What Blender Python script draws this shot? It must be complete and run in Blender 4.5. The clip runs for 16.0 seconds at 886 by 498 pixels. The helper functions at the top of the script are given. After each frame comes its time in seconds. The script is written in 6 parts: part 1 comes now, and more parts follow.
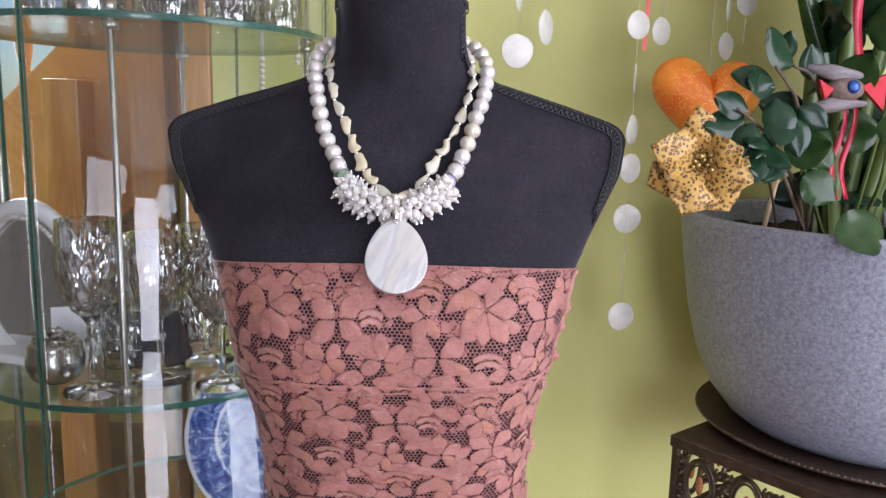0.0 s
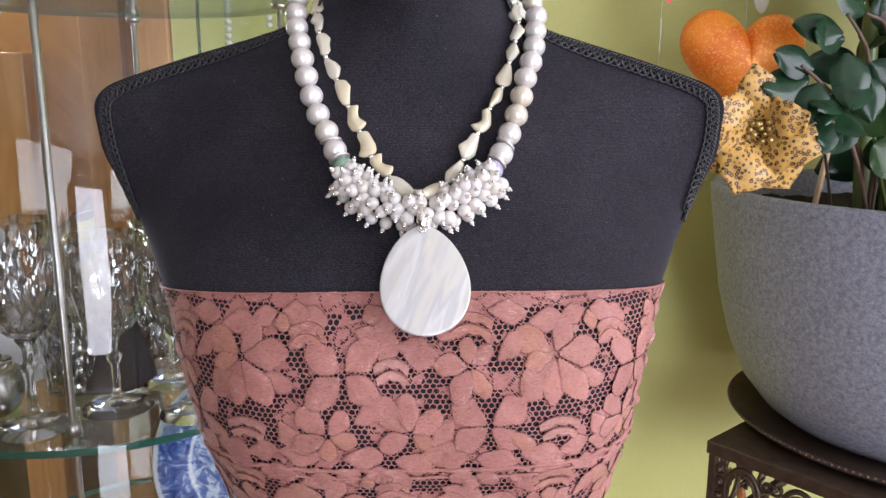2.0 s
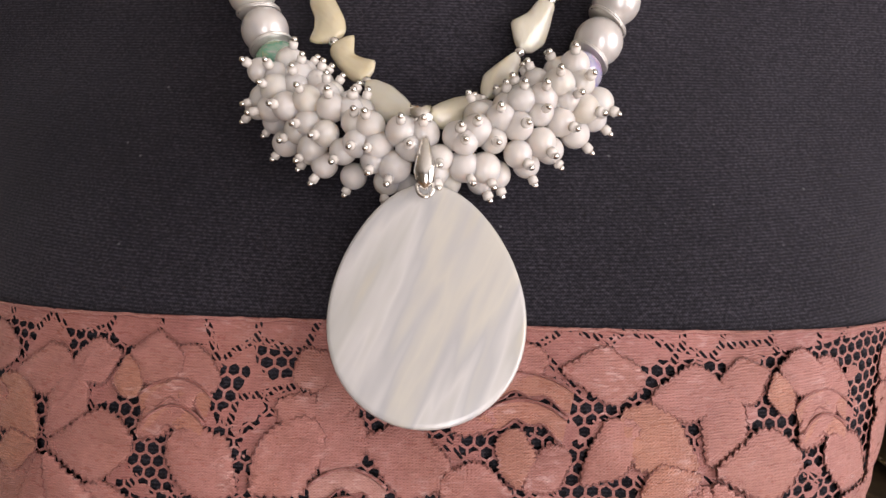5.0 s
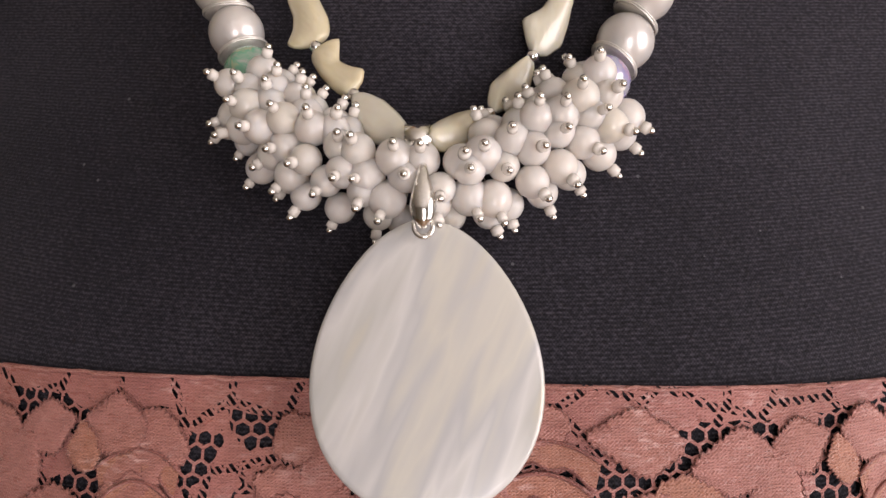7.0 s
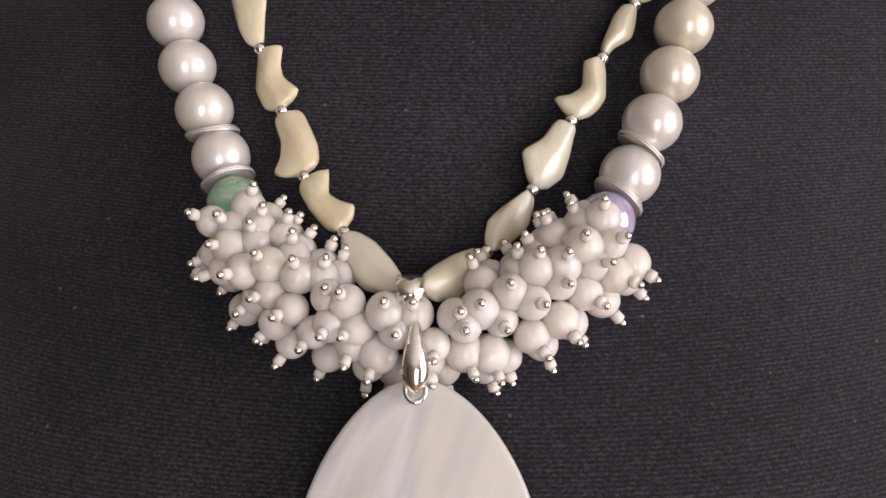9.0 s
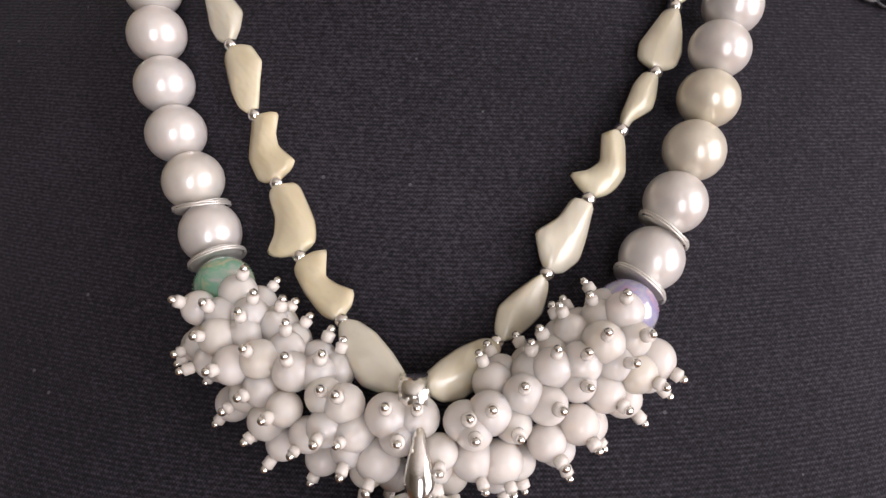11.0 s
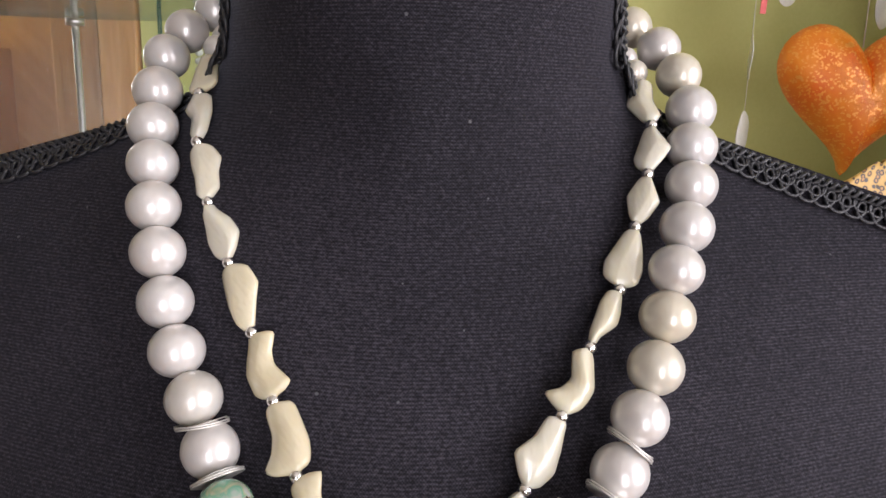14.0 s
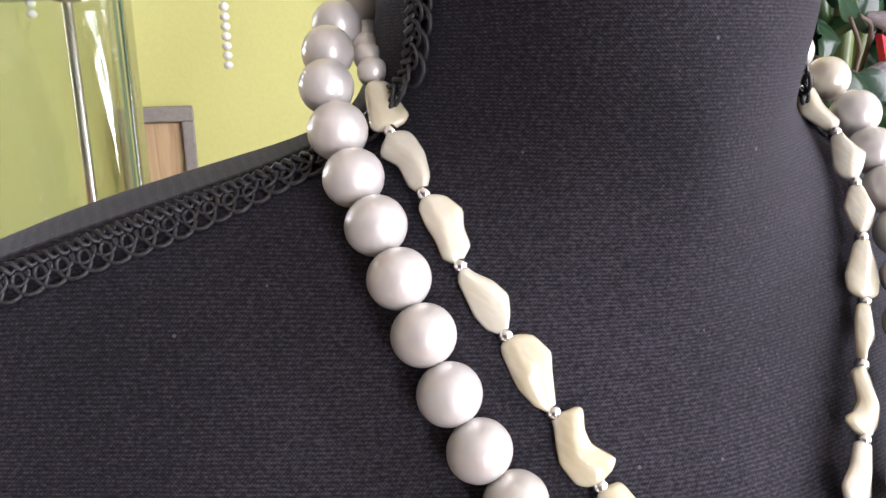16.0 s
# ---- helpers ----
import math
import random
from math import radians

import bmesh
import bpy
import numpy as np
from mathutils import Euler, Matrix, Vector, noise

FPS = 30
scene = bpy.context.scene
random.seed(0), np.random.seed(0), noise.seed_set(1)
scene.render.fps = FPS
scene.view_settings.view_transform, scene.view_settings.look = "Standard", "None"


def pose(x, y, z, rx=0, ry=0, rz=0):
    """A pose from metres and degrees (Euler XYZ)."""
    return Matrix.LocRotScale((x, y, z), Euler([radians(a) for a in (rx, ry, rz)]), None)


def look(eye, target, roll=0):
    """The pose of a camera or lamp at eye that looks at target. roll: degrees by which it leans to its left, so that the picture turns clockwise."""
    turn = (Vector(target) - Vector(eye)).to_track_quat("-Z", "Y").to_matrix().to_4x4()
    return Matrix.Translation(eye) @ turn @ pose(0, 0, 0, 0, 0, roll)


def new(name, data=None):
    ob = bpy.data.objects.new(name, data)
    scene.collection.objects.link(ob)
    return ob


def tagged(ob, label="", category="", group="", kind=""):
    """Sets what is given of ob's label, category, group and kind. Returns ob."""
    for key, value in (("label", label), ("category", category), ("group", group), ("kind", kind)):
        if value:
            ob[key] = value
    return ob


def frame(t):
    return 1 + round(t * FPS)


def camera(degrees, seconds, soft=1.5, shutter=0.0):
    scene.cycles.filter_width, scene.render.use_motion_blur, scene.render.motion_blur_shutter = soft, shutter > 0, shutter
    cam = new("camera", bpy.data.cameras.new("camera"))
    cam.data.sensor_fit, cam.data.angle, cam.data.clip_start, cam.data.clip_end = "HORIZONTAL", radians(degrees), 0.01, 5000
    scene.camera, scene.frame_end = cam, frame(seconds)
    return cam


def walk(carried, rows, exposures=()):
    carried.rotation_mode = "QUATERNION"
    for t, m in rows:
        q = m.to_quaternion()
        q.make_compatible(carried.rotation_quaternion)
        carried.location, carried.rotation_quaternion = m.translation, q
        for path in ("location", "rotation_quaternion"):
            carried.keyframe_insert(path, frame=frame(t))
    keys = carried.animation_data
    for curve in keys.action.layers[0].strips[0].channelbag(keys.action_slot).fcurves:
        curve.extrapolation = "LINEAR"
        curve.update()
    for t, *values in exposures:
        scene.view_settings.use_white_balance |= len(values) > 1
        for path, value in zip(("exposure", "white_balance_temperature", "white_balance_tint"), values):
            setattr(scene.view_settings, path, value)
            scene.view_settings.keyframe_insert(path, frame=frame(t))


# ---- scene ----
cam = camera(60.1, 16.0)
METRES, EYE, TILT, LEAN, TURN = 0.66, 1.3, -9.2, -1.3, 0.0
ROWS = [
    (0.0, 0.0, 0.0, 0.0, 0.0, 0.0, 0.0),
    (0.5, -0.0112, 0.0688, 0.0165, -0.06, -0.47, 0.23),
    (1.0, -0.0308, 0.1311, 0.0273, -0.4, -1.01, 0.62),
    (1.5, -0.0449, 0.1922, 0.0315, -0.97, -1.57, 1.1),
    (2.0, -0.0528, 0.2585, 0.0363, -1.63, -2.05, 1.48),
    (2.5, -0.0599, 0.3182, 0.0392, -2.15, -2.46, 1.58),
    (3.0, -0.0473, 0.382, 0.0471, -2.0, -2.84, 1.31),
    (3.5, -0.0387, 0.4524, 0.0512, -1.11, -3.11, 0.79),
    (6.0, -0.0325, 0.6075, 0.0221, 3.83, -5.6, -0.05),
    (6.5, -0.0306, 0.6164, 0.0447, 3.52, -6.31, 0.44),
    (7.0, -0.0337, 0.6178, 0.0525, 3.11, -6.89, 0.68),
    (7.5, -0.0327, 0.6229, 0.0629, 2.97, -7.14, 0.71),
    (8.0, -0.0321, 0.6282, 0.0786, 2.98, -7.22, 0.56),
    (10.5, -0.0374, 0.6514, 0.1086, 2.74, -5.99, -0.08),
    (11.0, -0.0377, 0.6578, 0.116, 2.7, -5.58, -0.29),
    (11.5, -0.0341, 0.6598, 0.1316, 2.72, -4.84, -0.54),
    (12.0, -0.0357, 0.65, 0.1488, 2.74, -4.15, -0.77),
    (12.5, -0.0392, 0.6437, 0.1612, 2.71, -3.68, -0.92),
    (13.0, -0.0407, 0.6406, 0.166, 2.44, -3.32, -0.98),
    (13.5, -0.0365, 0.6395, 0.1705, 1.65, -3.11, -0.78),
    (14.0, -0.0453, 0.6412, 0.1784, -0.25, -3.03, -0.1),
    (14.5, -0.0701, 0.6487, 0.1849, -3.71, -3.28, 1.04),
    (15.0, -0.109, 0.6665, 0.1947, -8.37, -3.96, 2.52),
    (15.5, -0.1589, 0.6857, 0.2066, -13.98, -5.04, 3.93),
    (16.0, -0.2101, 0.7047, 0.2113, -19.09, -6.16, 5.03),
]
walk(cam, [(t, pose(0, 0, EYE, TILT, LEAN, TURN) @ pose(METRES * x, METRES * y, METRES * z, 90 + pitch, roll, yaw)) for t, x, y, z, yaw, pitch, roll in ROWS],
     exposures=[(0.0, -0.2, 5850, 20), (2.0, -0.15, 6000, 19), (3.5, -0.3, 6450, 19), (7.0, -0.62, 6950, 21), (8.0, -0.62, 6900, 21), (11.0, -0.45, 6650, 20), (13.5, -0.38, 6450, 19), (14.5, -0.1, 6350, 19), (16.0, 0.44, 6200, 19)])

# ---- light ----
world = bpy.data.worlds.new("sky")
scene.world = world
world.use_nodes = True
sky = world.node_tree.nodes.new("ShaderNodeTexSky")
sky.sky_type, sky.sun_disc = "NISHITA", False
sky.sun_elevation, sky.sun_rotation = radians(38), radians(150)
world.node_tree.nodes["Background"].inputs["Strength"].default_value = 0.12
world.node_tree.links.new(sky.outputs["Color"], world.node_tree.nodes["Background"].inputs["Color"])


def area_light(name, place, target, width, height, watts, colour):
    data = bpy.data.lights.new(name, "AREA")
    data.shape, data.size, data.size_y, data.energy, data.color = "RECTANGLE", width, height, watts, colour
    ob = new(name, data)
    ob.matrix_world = look(place, target)
    return ob


# daylight in two window openings, and a lamp added to brighten the hall
area_light("window_light_right", (1.95, -0.45, 1.4), (0.0, 0.35, 1.15), 1.6, 1.85, 82, (1.0, 0.985, 0.99))
area_light("window_light_back", (0.42, -2.17, 1.15), (0.0, 0.5, 1.20), 0.70, 1.9, 48, (0.97, 0.98, 1.0))
area_light("hall_fill_light", (-1.9, 3.12, 1.88), (-1.6, 1.4, 1.2), 0.95, 1.1, 95, (0.93, 0.97, 1.0))

# ---- materials ----
def shader(name, colour=(0.5, 0.5, 0.5), rough=0.5, metal=0.0):
    m = bpy.data.materials.new(name)
    m.use_nodes = True
    b = m.node_tree.nodes["Principled BSDF"]
    b.inputs["Base Color"].default_value = (*colour, 1)
    b.inputs["Roughness"].default_value = rough
    b.inputs["Metallic"].default_value = metal
    return m, m.node_tree, b


def nd(tree, kind, **values):
    n = tree.nodes.new(kind)
    for key, value in values.items():
        n.inputs[key.replace("_", " ")].default_value = value
    return n


def coords(tree, scale=(1, 1, 1), turn=(0, 0, 0), space="Object"):
    c, r, m = tree.nodes.new("ShaderNodeTexCoord"), tree.nodes.new("ShaderNodeMapping"), tree.nodes.new("ShaderNodeMapping")
    m.inputs["Scale"].default_value = scale
    r.inputs["Rotation"].default_value = turn
    tree.links.new(c.outputs[space], r.inputs["Vector"])
    tree.links.new(r.outputs["Vector"], m.inputs["Vector"])
    return m.outputs["Vector"]


def ramp(tree, source, stops, smooth=False):
    r = tree.nodes.new("ShaderNodeValToRGB")
    r.color_ramp.interpolation = "EASE" if smooth else "LINEAR"
    while len(r.color_ramp.elements) < len(stops):
        r.color_ramp.elements.new(0.5)
    for e, (p, c) in zip(r.color_ramp.elements, stops):
        e.position, e.color = p, (*c, 1) if len(c) == 3 else c
    tree.links.new(source, r.inputs["Fac"])
    return r.outputs["Color"]


def noise_of(tree, vector, scale, detail=4.0, rough=0.55, distortion=0.0):
    n = nd(tree, "ShaderNodeTexNoise", Scale=scale, Detail=detail, Roughness=rough, Distortion=distortion)
    tree.links.new(vector, n.inputs["Vector"])
    return n.outputs["Fac"]


def bump(tree, b, height, strength=0.3, distance=0.001, normal=None):
    n = nd(tree, "ShaderNodeBump", Strength=strength, Distance=distance)
    tree.links.new(height, n.inputs["Height"])
    if normal:
        tree.links.new(normal, n.inputs["Normal"])
    if b:
        tree.links.new(n.outputs["Normal"], b.inputs["Normal"])
    return n.outputs["Normal"]


def mixed(tree, kind, fac, a, c):
    n = tree.nodes.new("ShaderNodeMix")
    n.data_type, n.blend_type = "RGBA", kind
    for socket, value in ((n.inputs["Factor"], fac), (n.inputs["A"], a), (n.inputs["B"], c)):
        if isinstance(value, bpy.types.NodeSocket):
            tree.links.new(value, socket)
        elif isinstance(value, (int, float)):
            socket.default_value = value
        else:
            socket.default_value = (*value, 1)
    return n.outputs["Result"]


def maths(tree, op, a, c=0.0):
    n = tree.nodes.new("ShaderNodeMath")
    n.operation = op
    for socket, value in zip(n.inputs, (a, c)):
        if isinstance(value, bpy.types.NodeSocket):
            tree.links.new(value, socket)
        else:
            socket.default_value = value
    return n.outputs["Value"]


def vmath(tree, op, *values):
    n = tree.nodes.new("ShaderNodeVectorMath")
    n.operation = op
    for socket, value in zip(n.inputs, values):
        if isinstance(value, bpy.types.NodeSocket):
            tree.links.new(value, socket)
        else:
            socket.default_value = value
    return n.outputs["Vector"]


def mottled(name, dark, light, scale, rough=0.5, metal=0.0, relief=0.2, depth=0.001, fine=8.0, stretch=(1, 1, 1)):
    """A plain surface with stains at one scale and grain at a finer one."""
    m, t, b = shader(name, light, rough, metal)
    v = coords(t, stretch)
    broad, grain = noise_of(t, v, scale), noise_of(t, v, scale * fine, 6)
    mean = maths(t, "MULTIPLY_ADD", grain, 0.45)
    t.links.new(maths(t, "MULTIPLY", broad, 0.55), mean.node.inputs[2])
    t.links.new(ramp(t, mean, [(0.3, dark), (0.7, light)]), b.inputs["Base Color"])
    bump(t, b, grain, relief, depth)
    return m


def cloth_black():
    m, t, b = shader("black_cloth", (0.012, 0.012, 0.014), 0.8)
    v = coords(t)
    sep = t.nodes.new("ShaderNodeSeparateXYZ")
    t.links.new(v, sep.inputs["Vector"])
    wobble = maths(t, "MULTIPLY", noise_of(t, v, 150, 4), 3.0)
    k = 2 * math.pi / 0.00072
    warp = maths(t, "SINE", maths(t, "ADD", maths(t, "MULTIPLY", sep.outputs["X"], k), wobble))
    weft = maths(t, "SINE", maths(t, "ADD", maths(t, "MULTIPLY", sep.outputs["Z"], k * 0.9), wobble))
    weave = maths(t, "ADD", maths(t, "MULTIPLY", weft, 0.55), maths(t, "MULTIPLY", maths(t, "MULTIPLY", weft, warp), 0.6))
    slub = noise_of(t, coords(t, (1100, 1100, 1700)), 1.0, 3)
    thread = maths(t, "ADD", maths(t, "MULTIPLY", weave, 0.17), slub)
    cloud = noise_of(t, v, 14, 4)
    tone = maths(t, "ADD", maths(t, "MULTIPLY", thread, 0.75), maths(t, "MULTIPLY", cloud, 0.3))
    base = ramp(t, tone, [(0.28, (0.0042, 0.0038, 0.0050)), (0.52, (0.0155, 0.0140, 0.0182)), (0.82, (0.060, 0.055, 0.068))])
    vor = nd(t, "ShaderNodeTexVoronoi", Scale=210.0)
    vor.inputs["Randomness"].default_value = 1.0
    t.links.new(v, vor.inputs["Vector"])
    sepc = t.nodes.new("ShaderNodeSeparateColor")
    t.links.new(vor.outputs["Color"], sepc.inputs["Color"])
    rare = maths(t, "GREATER_THAN", sepc.outputs["Red"], 0.88)
    lint = maths(t, "MULTIPLY", maths(t, "LESS_THAN", vor.outputs["Distance"], 0.09), rare)
    t.links.new(mixed(t, "MIX", maths(t, "MULTIPLY", lint, 0.45), base, (0.16, 0.16, 0.17)), b.inputs["Base Color"])
    b.inputs["Specular IOR Level"].default_value = 0.12
    b.inputs["Sheen Weight"].default_value = 0.12
    b.inputs["Sheen Roughness"].default_value = 0.45
    b.inputs["Sheen Tint"].default_value = (0.75, 0.78, 0.95, 1)
    bump(t, b, thread, 0.5, 0.0004)
    return m


def pearl_coat():
    m, t, b = shader("pearl", (0.80, 0.76, 0.76), 0.2)
    info = t.nodes.new("ShaderNodeObjectInfo")
    body = ramp(t, info.outputs["Random"], [(0.0, (0.66, 0.62, 0.59)), (0.35, (0.66, 0.63, 0.595)), (0.65, (0.65, 0.63, 0.61)), (0.8, (0.66, 0.63, 0.56)), (1.0, (0.66, 0.61, 0.49))])
    cloud = noise_of(t, coords(t), 1.4, 3)
    t.links.new(mixed(t, "MULTIPLY", 0.25, body, ramp(t, cloud, [(0.3, (0.82, 0.80, 0.84)), (0.7, (1, 1, 1))])), b.inputs["Base Color"])
    b.inputs["Metallic"].default_value = 0.3
    b.inputs["Roughness"].default_value = 0.31
    b.inputs["Specular IOR Level"].default_value = 0.5
    b.inputs["Coat Weight"].default_value = 0.3
    b.inputs["Coat Roughness"].default_value = 0.22
    b.inputs["Coat IOR"].default_value = 1.65
    b.inputs["Subsurface Weight"].default_value = 0.6
    b.inputs["Subsurface Radius"].default_value = (1.0, 0.85, 0.75)
    b.inputs["Subsurface Scale"].default_value = 0.003
    bump(t, b, noise_of(t, coords(t), 5, 2), 0.02, 0.05)
    return m


def shell_chip():
    m, t, b = shader("shell_chip", (0.75, 0.68, 0.48), 0.25)
    info = t.nodes.new("ShaderNodeObjectInfo")
    body = ramp(t, info.outputs["Random"], [(0.0, (0.62, 0.58, 0.45)), (0.45, (0.62, 0.60, 0.51)), (0.7, (0.62, 0.575, 0.43)), (1.0, (0.61, 0.54, 0.37))])
    v = coords(t, (1, 1, 0.35), (0.4, 0.3, 0))
    streak = ramp(t, noise_of(t, v, 4.5, 3, 0.5, 0.8), [(0.35, (0.90, 0.84, 0.70)), (0.6, (1, 1, 1))])
    t.links.new(mixed(t, "MULTIPLY", 0.3, body, streak), b.inputs["Base Color"])
    b.inputs["Coat Weight"].default_value = 0.8
    b.inputs["Coat Roughness"].default_value = 0.13
    b.inputs["Subsurface Weight"].default_value = 0.5
    b.inputs["Subsurface Radius"].default_value = (1.0, 0.8, 0.5)
    b.inputs["Subsurface Scale"].default_value = 0.002
    bump(t, b, noise_of(t, v, 4, 2), 0.06, 0.03)
    return m


def nacre():
    m, t, b = shader("mother_of_pearl", (0.75, 0.74, 0.70), 0.16)
    v = coords(t, (1, 1, 0.16), (0, -0.42, 0))
    flow = noise_of(t, v, 40, 4, 0.5, 0.15)
    fine = noise_of(t, coords(t, (1, 1, 0.12), (0, -0.42, 0)), 190, 4, 0.6, 0.4)
    body = ramp(t, flow, [(0.28, (0.533, 0.464, 0.327)), (0.38, (0.568, 0.542, 0.456)), (0.44, (0.507, 0.503, 0.486)), (0.49, (0.585, 0.568, 0.507)), (0.53, (0.473, 0.477, 0.477)), (0.57, (0.619, 0.611, 0.593)), (0.62, (0.490, 0.490, 0.464)), (0.68, (0.585, 0.525, 0.387))])
    body = mixed(t, "MULTIPLY", 0.35, body, ramp(t, fine, [(0.3, (0.80, 0.80, 0.84)), (0.65, (1, 1, 1))]))
    spots = nd(t, "ShaderNodeTexVoronoi", Scale=75.0)
    t.links.new(coords(t, (1, 1, 0.45), (0, -0.25, 0)), spots.inputs["Vector"])
    sepc = t.nodes.new("ShaderNodeSeparateColor")
    t.links.new(spots.outputs["Color"], sepc.inputs["Color"])
    pit = maths(t, "MULTIPLY", maths(t, "LESS_THAN", spots.outputs["Distance"], 0.10), maths(t, "GREATER_THAN", sepc.outputs["Green"], 0.88))
    t.links.new(mixed(t, "MIX", maths(t, "MULTIPLY", pit, 0.8), body, (0.42, 0.26, 0.07)), b.inputs["Base Color"])
    b.inputs["Metallic"].default_value = 0.1
    b.inputs["Coat Weight"].default_value = 0.45
    b.inputs["Coat Roughness"].default_value = 0.22
    b.inputs["Thin Film Thickness"].default_value = 420.0
    b.inputs["Thin Film IOR"].default_value = 1.5
    rough = ramp(t, flow, [(0.3, (0.42, 0.42, 0.42)), (0.7, (0.28, 0.28, 0.28))])
    t.links.new(rough, b.inputs["Roughness"])
    bump(t, b, flow, 0.25, 0.001, bump(t, None, fine, 0.06, 0.0003))
    return m


def milky():
    m, t, b = shader("milky_stone", (0.80, 0.79, 0.77), 0.22)
    cloud = noise_of(t, coords(t), 1.6, 3)
    info = t.nodes.new("ShaderNodeObjectInfo")
    tone = ramp(t, info.outputs["Random"], [(0.0, (0.87, 0.815, 0.755)), (0.5, (0.87, 0.82, 0.775)), (1.0, (0.87, 0.81, 0.715))])
    t.links.new(mixed(t, "MULTIPLY", 0.3, tone, ramp(t, cloud, [(0.35, (0.80, 0.80, 0.82)), (0.65, (1, 1, 1))])), b.inputs["Base Color"])
    b.inputs["Transmission Weight"].default_value = 0.28
    b.inputs["Coat Weight"].default_value = 0.4
    b.inputs["Coat Roughness"].default_value = 0.12
    b.inputs["IOR"].default_value = 1.35
    b.inputs["Subsurface Weight"].default_value = 1.0
    b.inputs["Subsurface Radius"].default_value = (1.0, 0.93, 0.85)
    b.inputs["Subsurface Scale"].default_value = 0.004
    b.inputs["Roughness"].default_value = 0.3
    return m


def glass(name, tint=(1, 1, 1), rough=0.0, ior=1.48):
    m, t, b = shader(name, tint, rough)
    b.inputs["Transmission Weight"].default_value = 1.0
    b.inputs["IOR"].default_value = ior
    return m


def thin_glass(name, tint=(0.95, 0.97, 0.96), gain=1.0):
    """A pane: clear straight through, with its Fresnel gloss."""
    m = bpy.data.materials.new(name)
    m.use_nodes = True
    t = m.node_tree
    t.nodes.remove(t.nodes["Principled BSDF"])
    clear, gloss, mix = t.nodes.new("ShaderNodeBsdfTransparent"), t.nodes.new("ShaderNodeBsdfGlossy"), t.nodes.new("ShaderNodeMixShader")
    clear.inputs["Color"].default_value = (*tint, 1)
    gloss.inputs["Roughness"].default_value = 0.02
    rim = t.nodes.new("ShaderNodeLayerWeight")
    steep = maths(t, "POWER", rim.outputs["Facing"], 4.0)
    t.links.new(maths(t, "MINIMUM", maths(t, "MULTIPLY", maths(t, "ADD", maths(t, "MULTIPLY", steep, 0.75), 0.045), gain), 0.9), mix.inputs["Fac"])
    ripple = bump(t, None, noise_of(t, coords(t, (9, 9, 1.0)), 1.0, 3), 0.3, 0.01)
    t.links.new(ripple, gloss.inputs["Normal"])
    t.links.new(clear.outputs["BSDF"], mix.inputs[1])
    t.links.new(gloss.outputs["BSDF"], mix.inputs[2])
    t.links.new(mix.outputs["Shader"], t.nodes["Material Output"].inputs["Surface"])
    return m


def wood(name, dark, light, turn=(0, 0, 0)):
    m, t, b = shader(name, light, 0.35)
    v = coords(t, (14, 14, 1.1), turn)
    ring = noise_of(t, v, 3.0, 5, 0.6, 1.6)
    fine = noise_of(t, coords(t, (120, 120, 4), turn), 2.0, 4)
    both = maths(t, "ADD", maths(t, "MULTIPLY", ring, 0.7), maths(t, "MULTIPLY", fine, 0.3))
    t.links.new(ramp(t, both, [(0.35, dark), (0.62, light)]), b.inputs["Base Color"])
    bump(t, b, fine, 0.1, 0.0008)
    return m


BLACK = cloth_black()
PEARL, CHIP, NACRE, MILKY = pearl_coat(), shell_chip(), nacre(), milky()
BRAID = mottled("black_braid", (0.008, 0.008, 0.009), (0.026, 0.026, 0.031), 300, 0.4, relief=0.4, depth=0.0004)
SILVER = mottled("silver", (0.72, 0.70, 0.66), (0.92, 0.90, 0.87), 200, 0.16, 1.0, 0.03)
STEEL = mottled("brushed_steel", (0.42, 0.40, 0.38), (0.66, 0.64, 0.61), 40, 0.28, 1.0, 0.05)
SEED = mottled("white_seed_bead", (0.60, 0.56, 0.51), (0.72, 0.69, 0.64), 300, 0.25, 0.0, 0.02)
WALL = mottled("lime_wall_paint", (0.62, 0.635, 0.215), (0.69, 0.70, 0.265), 3.0, 0.6, relief=0.12, depth=0.002, fine=60)
PLASTER = mottled("white_plaster", (0.70, 0.69, 0.66), (0.82, 0.81, 0.78), 2.0, 0.7, relief=0.1)
TAUPE = mottled("taupe_wall_paint", (0.27, 0.25, 0.23), (0.33, 0.31, 0.28), 2.0, 0.7, relief=0.1)
FLOOR = wood("floor_boards", (0.16, 0.09, 0.045), (0.30, 0.18, 0.09), (0, radians(90), 0))
PINE = wood("honey_pine", (0.50, 0.22, 0.07), (0.72, 0.38, 0.14))
PANE = thin_glass("clear_pane", gain=1.3)
SHELF_GLASS = thin_glass("shelf_glass", (0.90, 0.96, 0.93))
GREEN_EDGE = mottled("green_glass_edge", (0.015, 0.075, 0.055), (0.03, 0.13, 0.10), 30, 0.12, relief=0.02)
CRYSTAL = glass("crystal", (0.98, 0.98, 0.99))


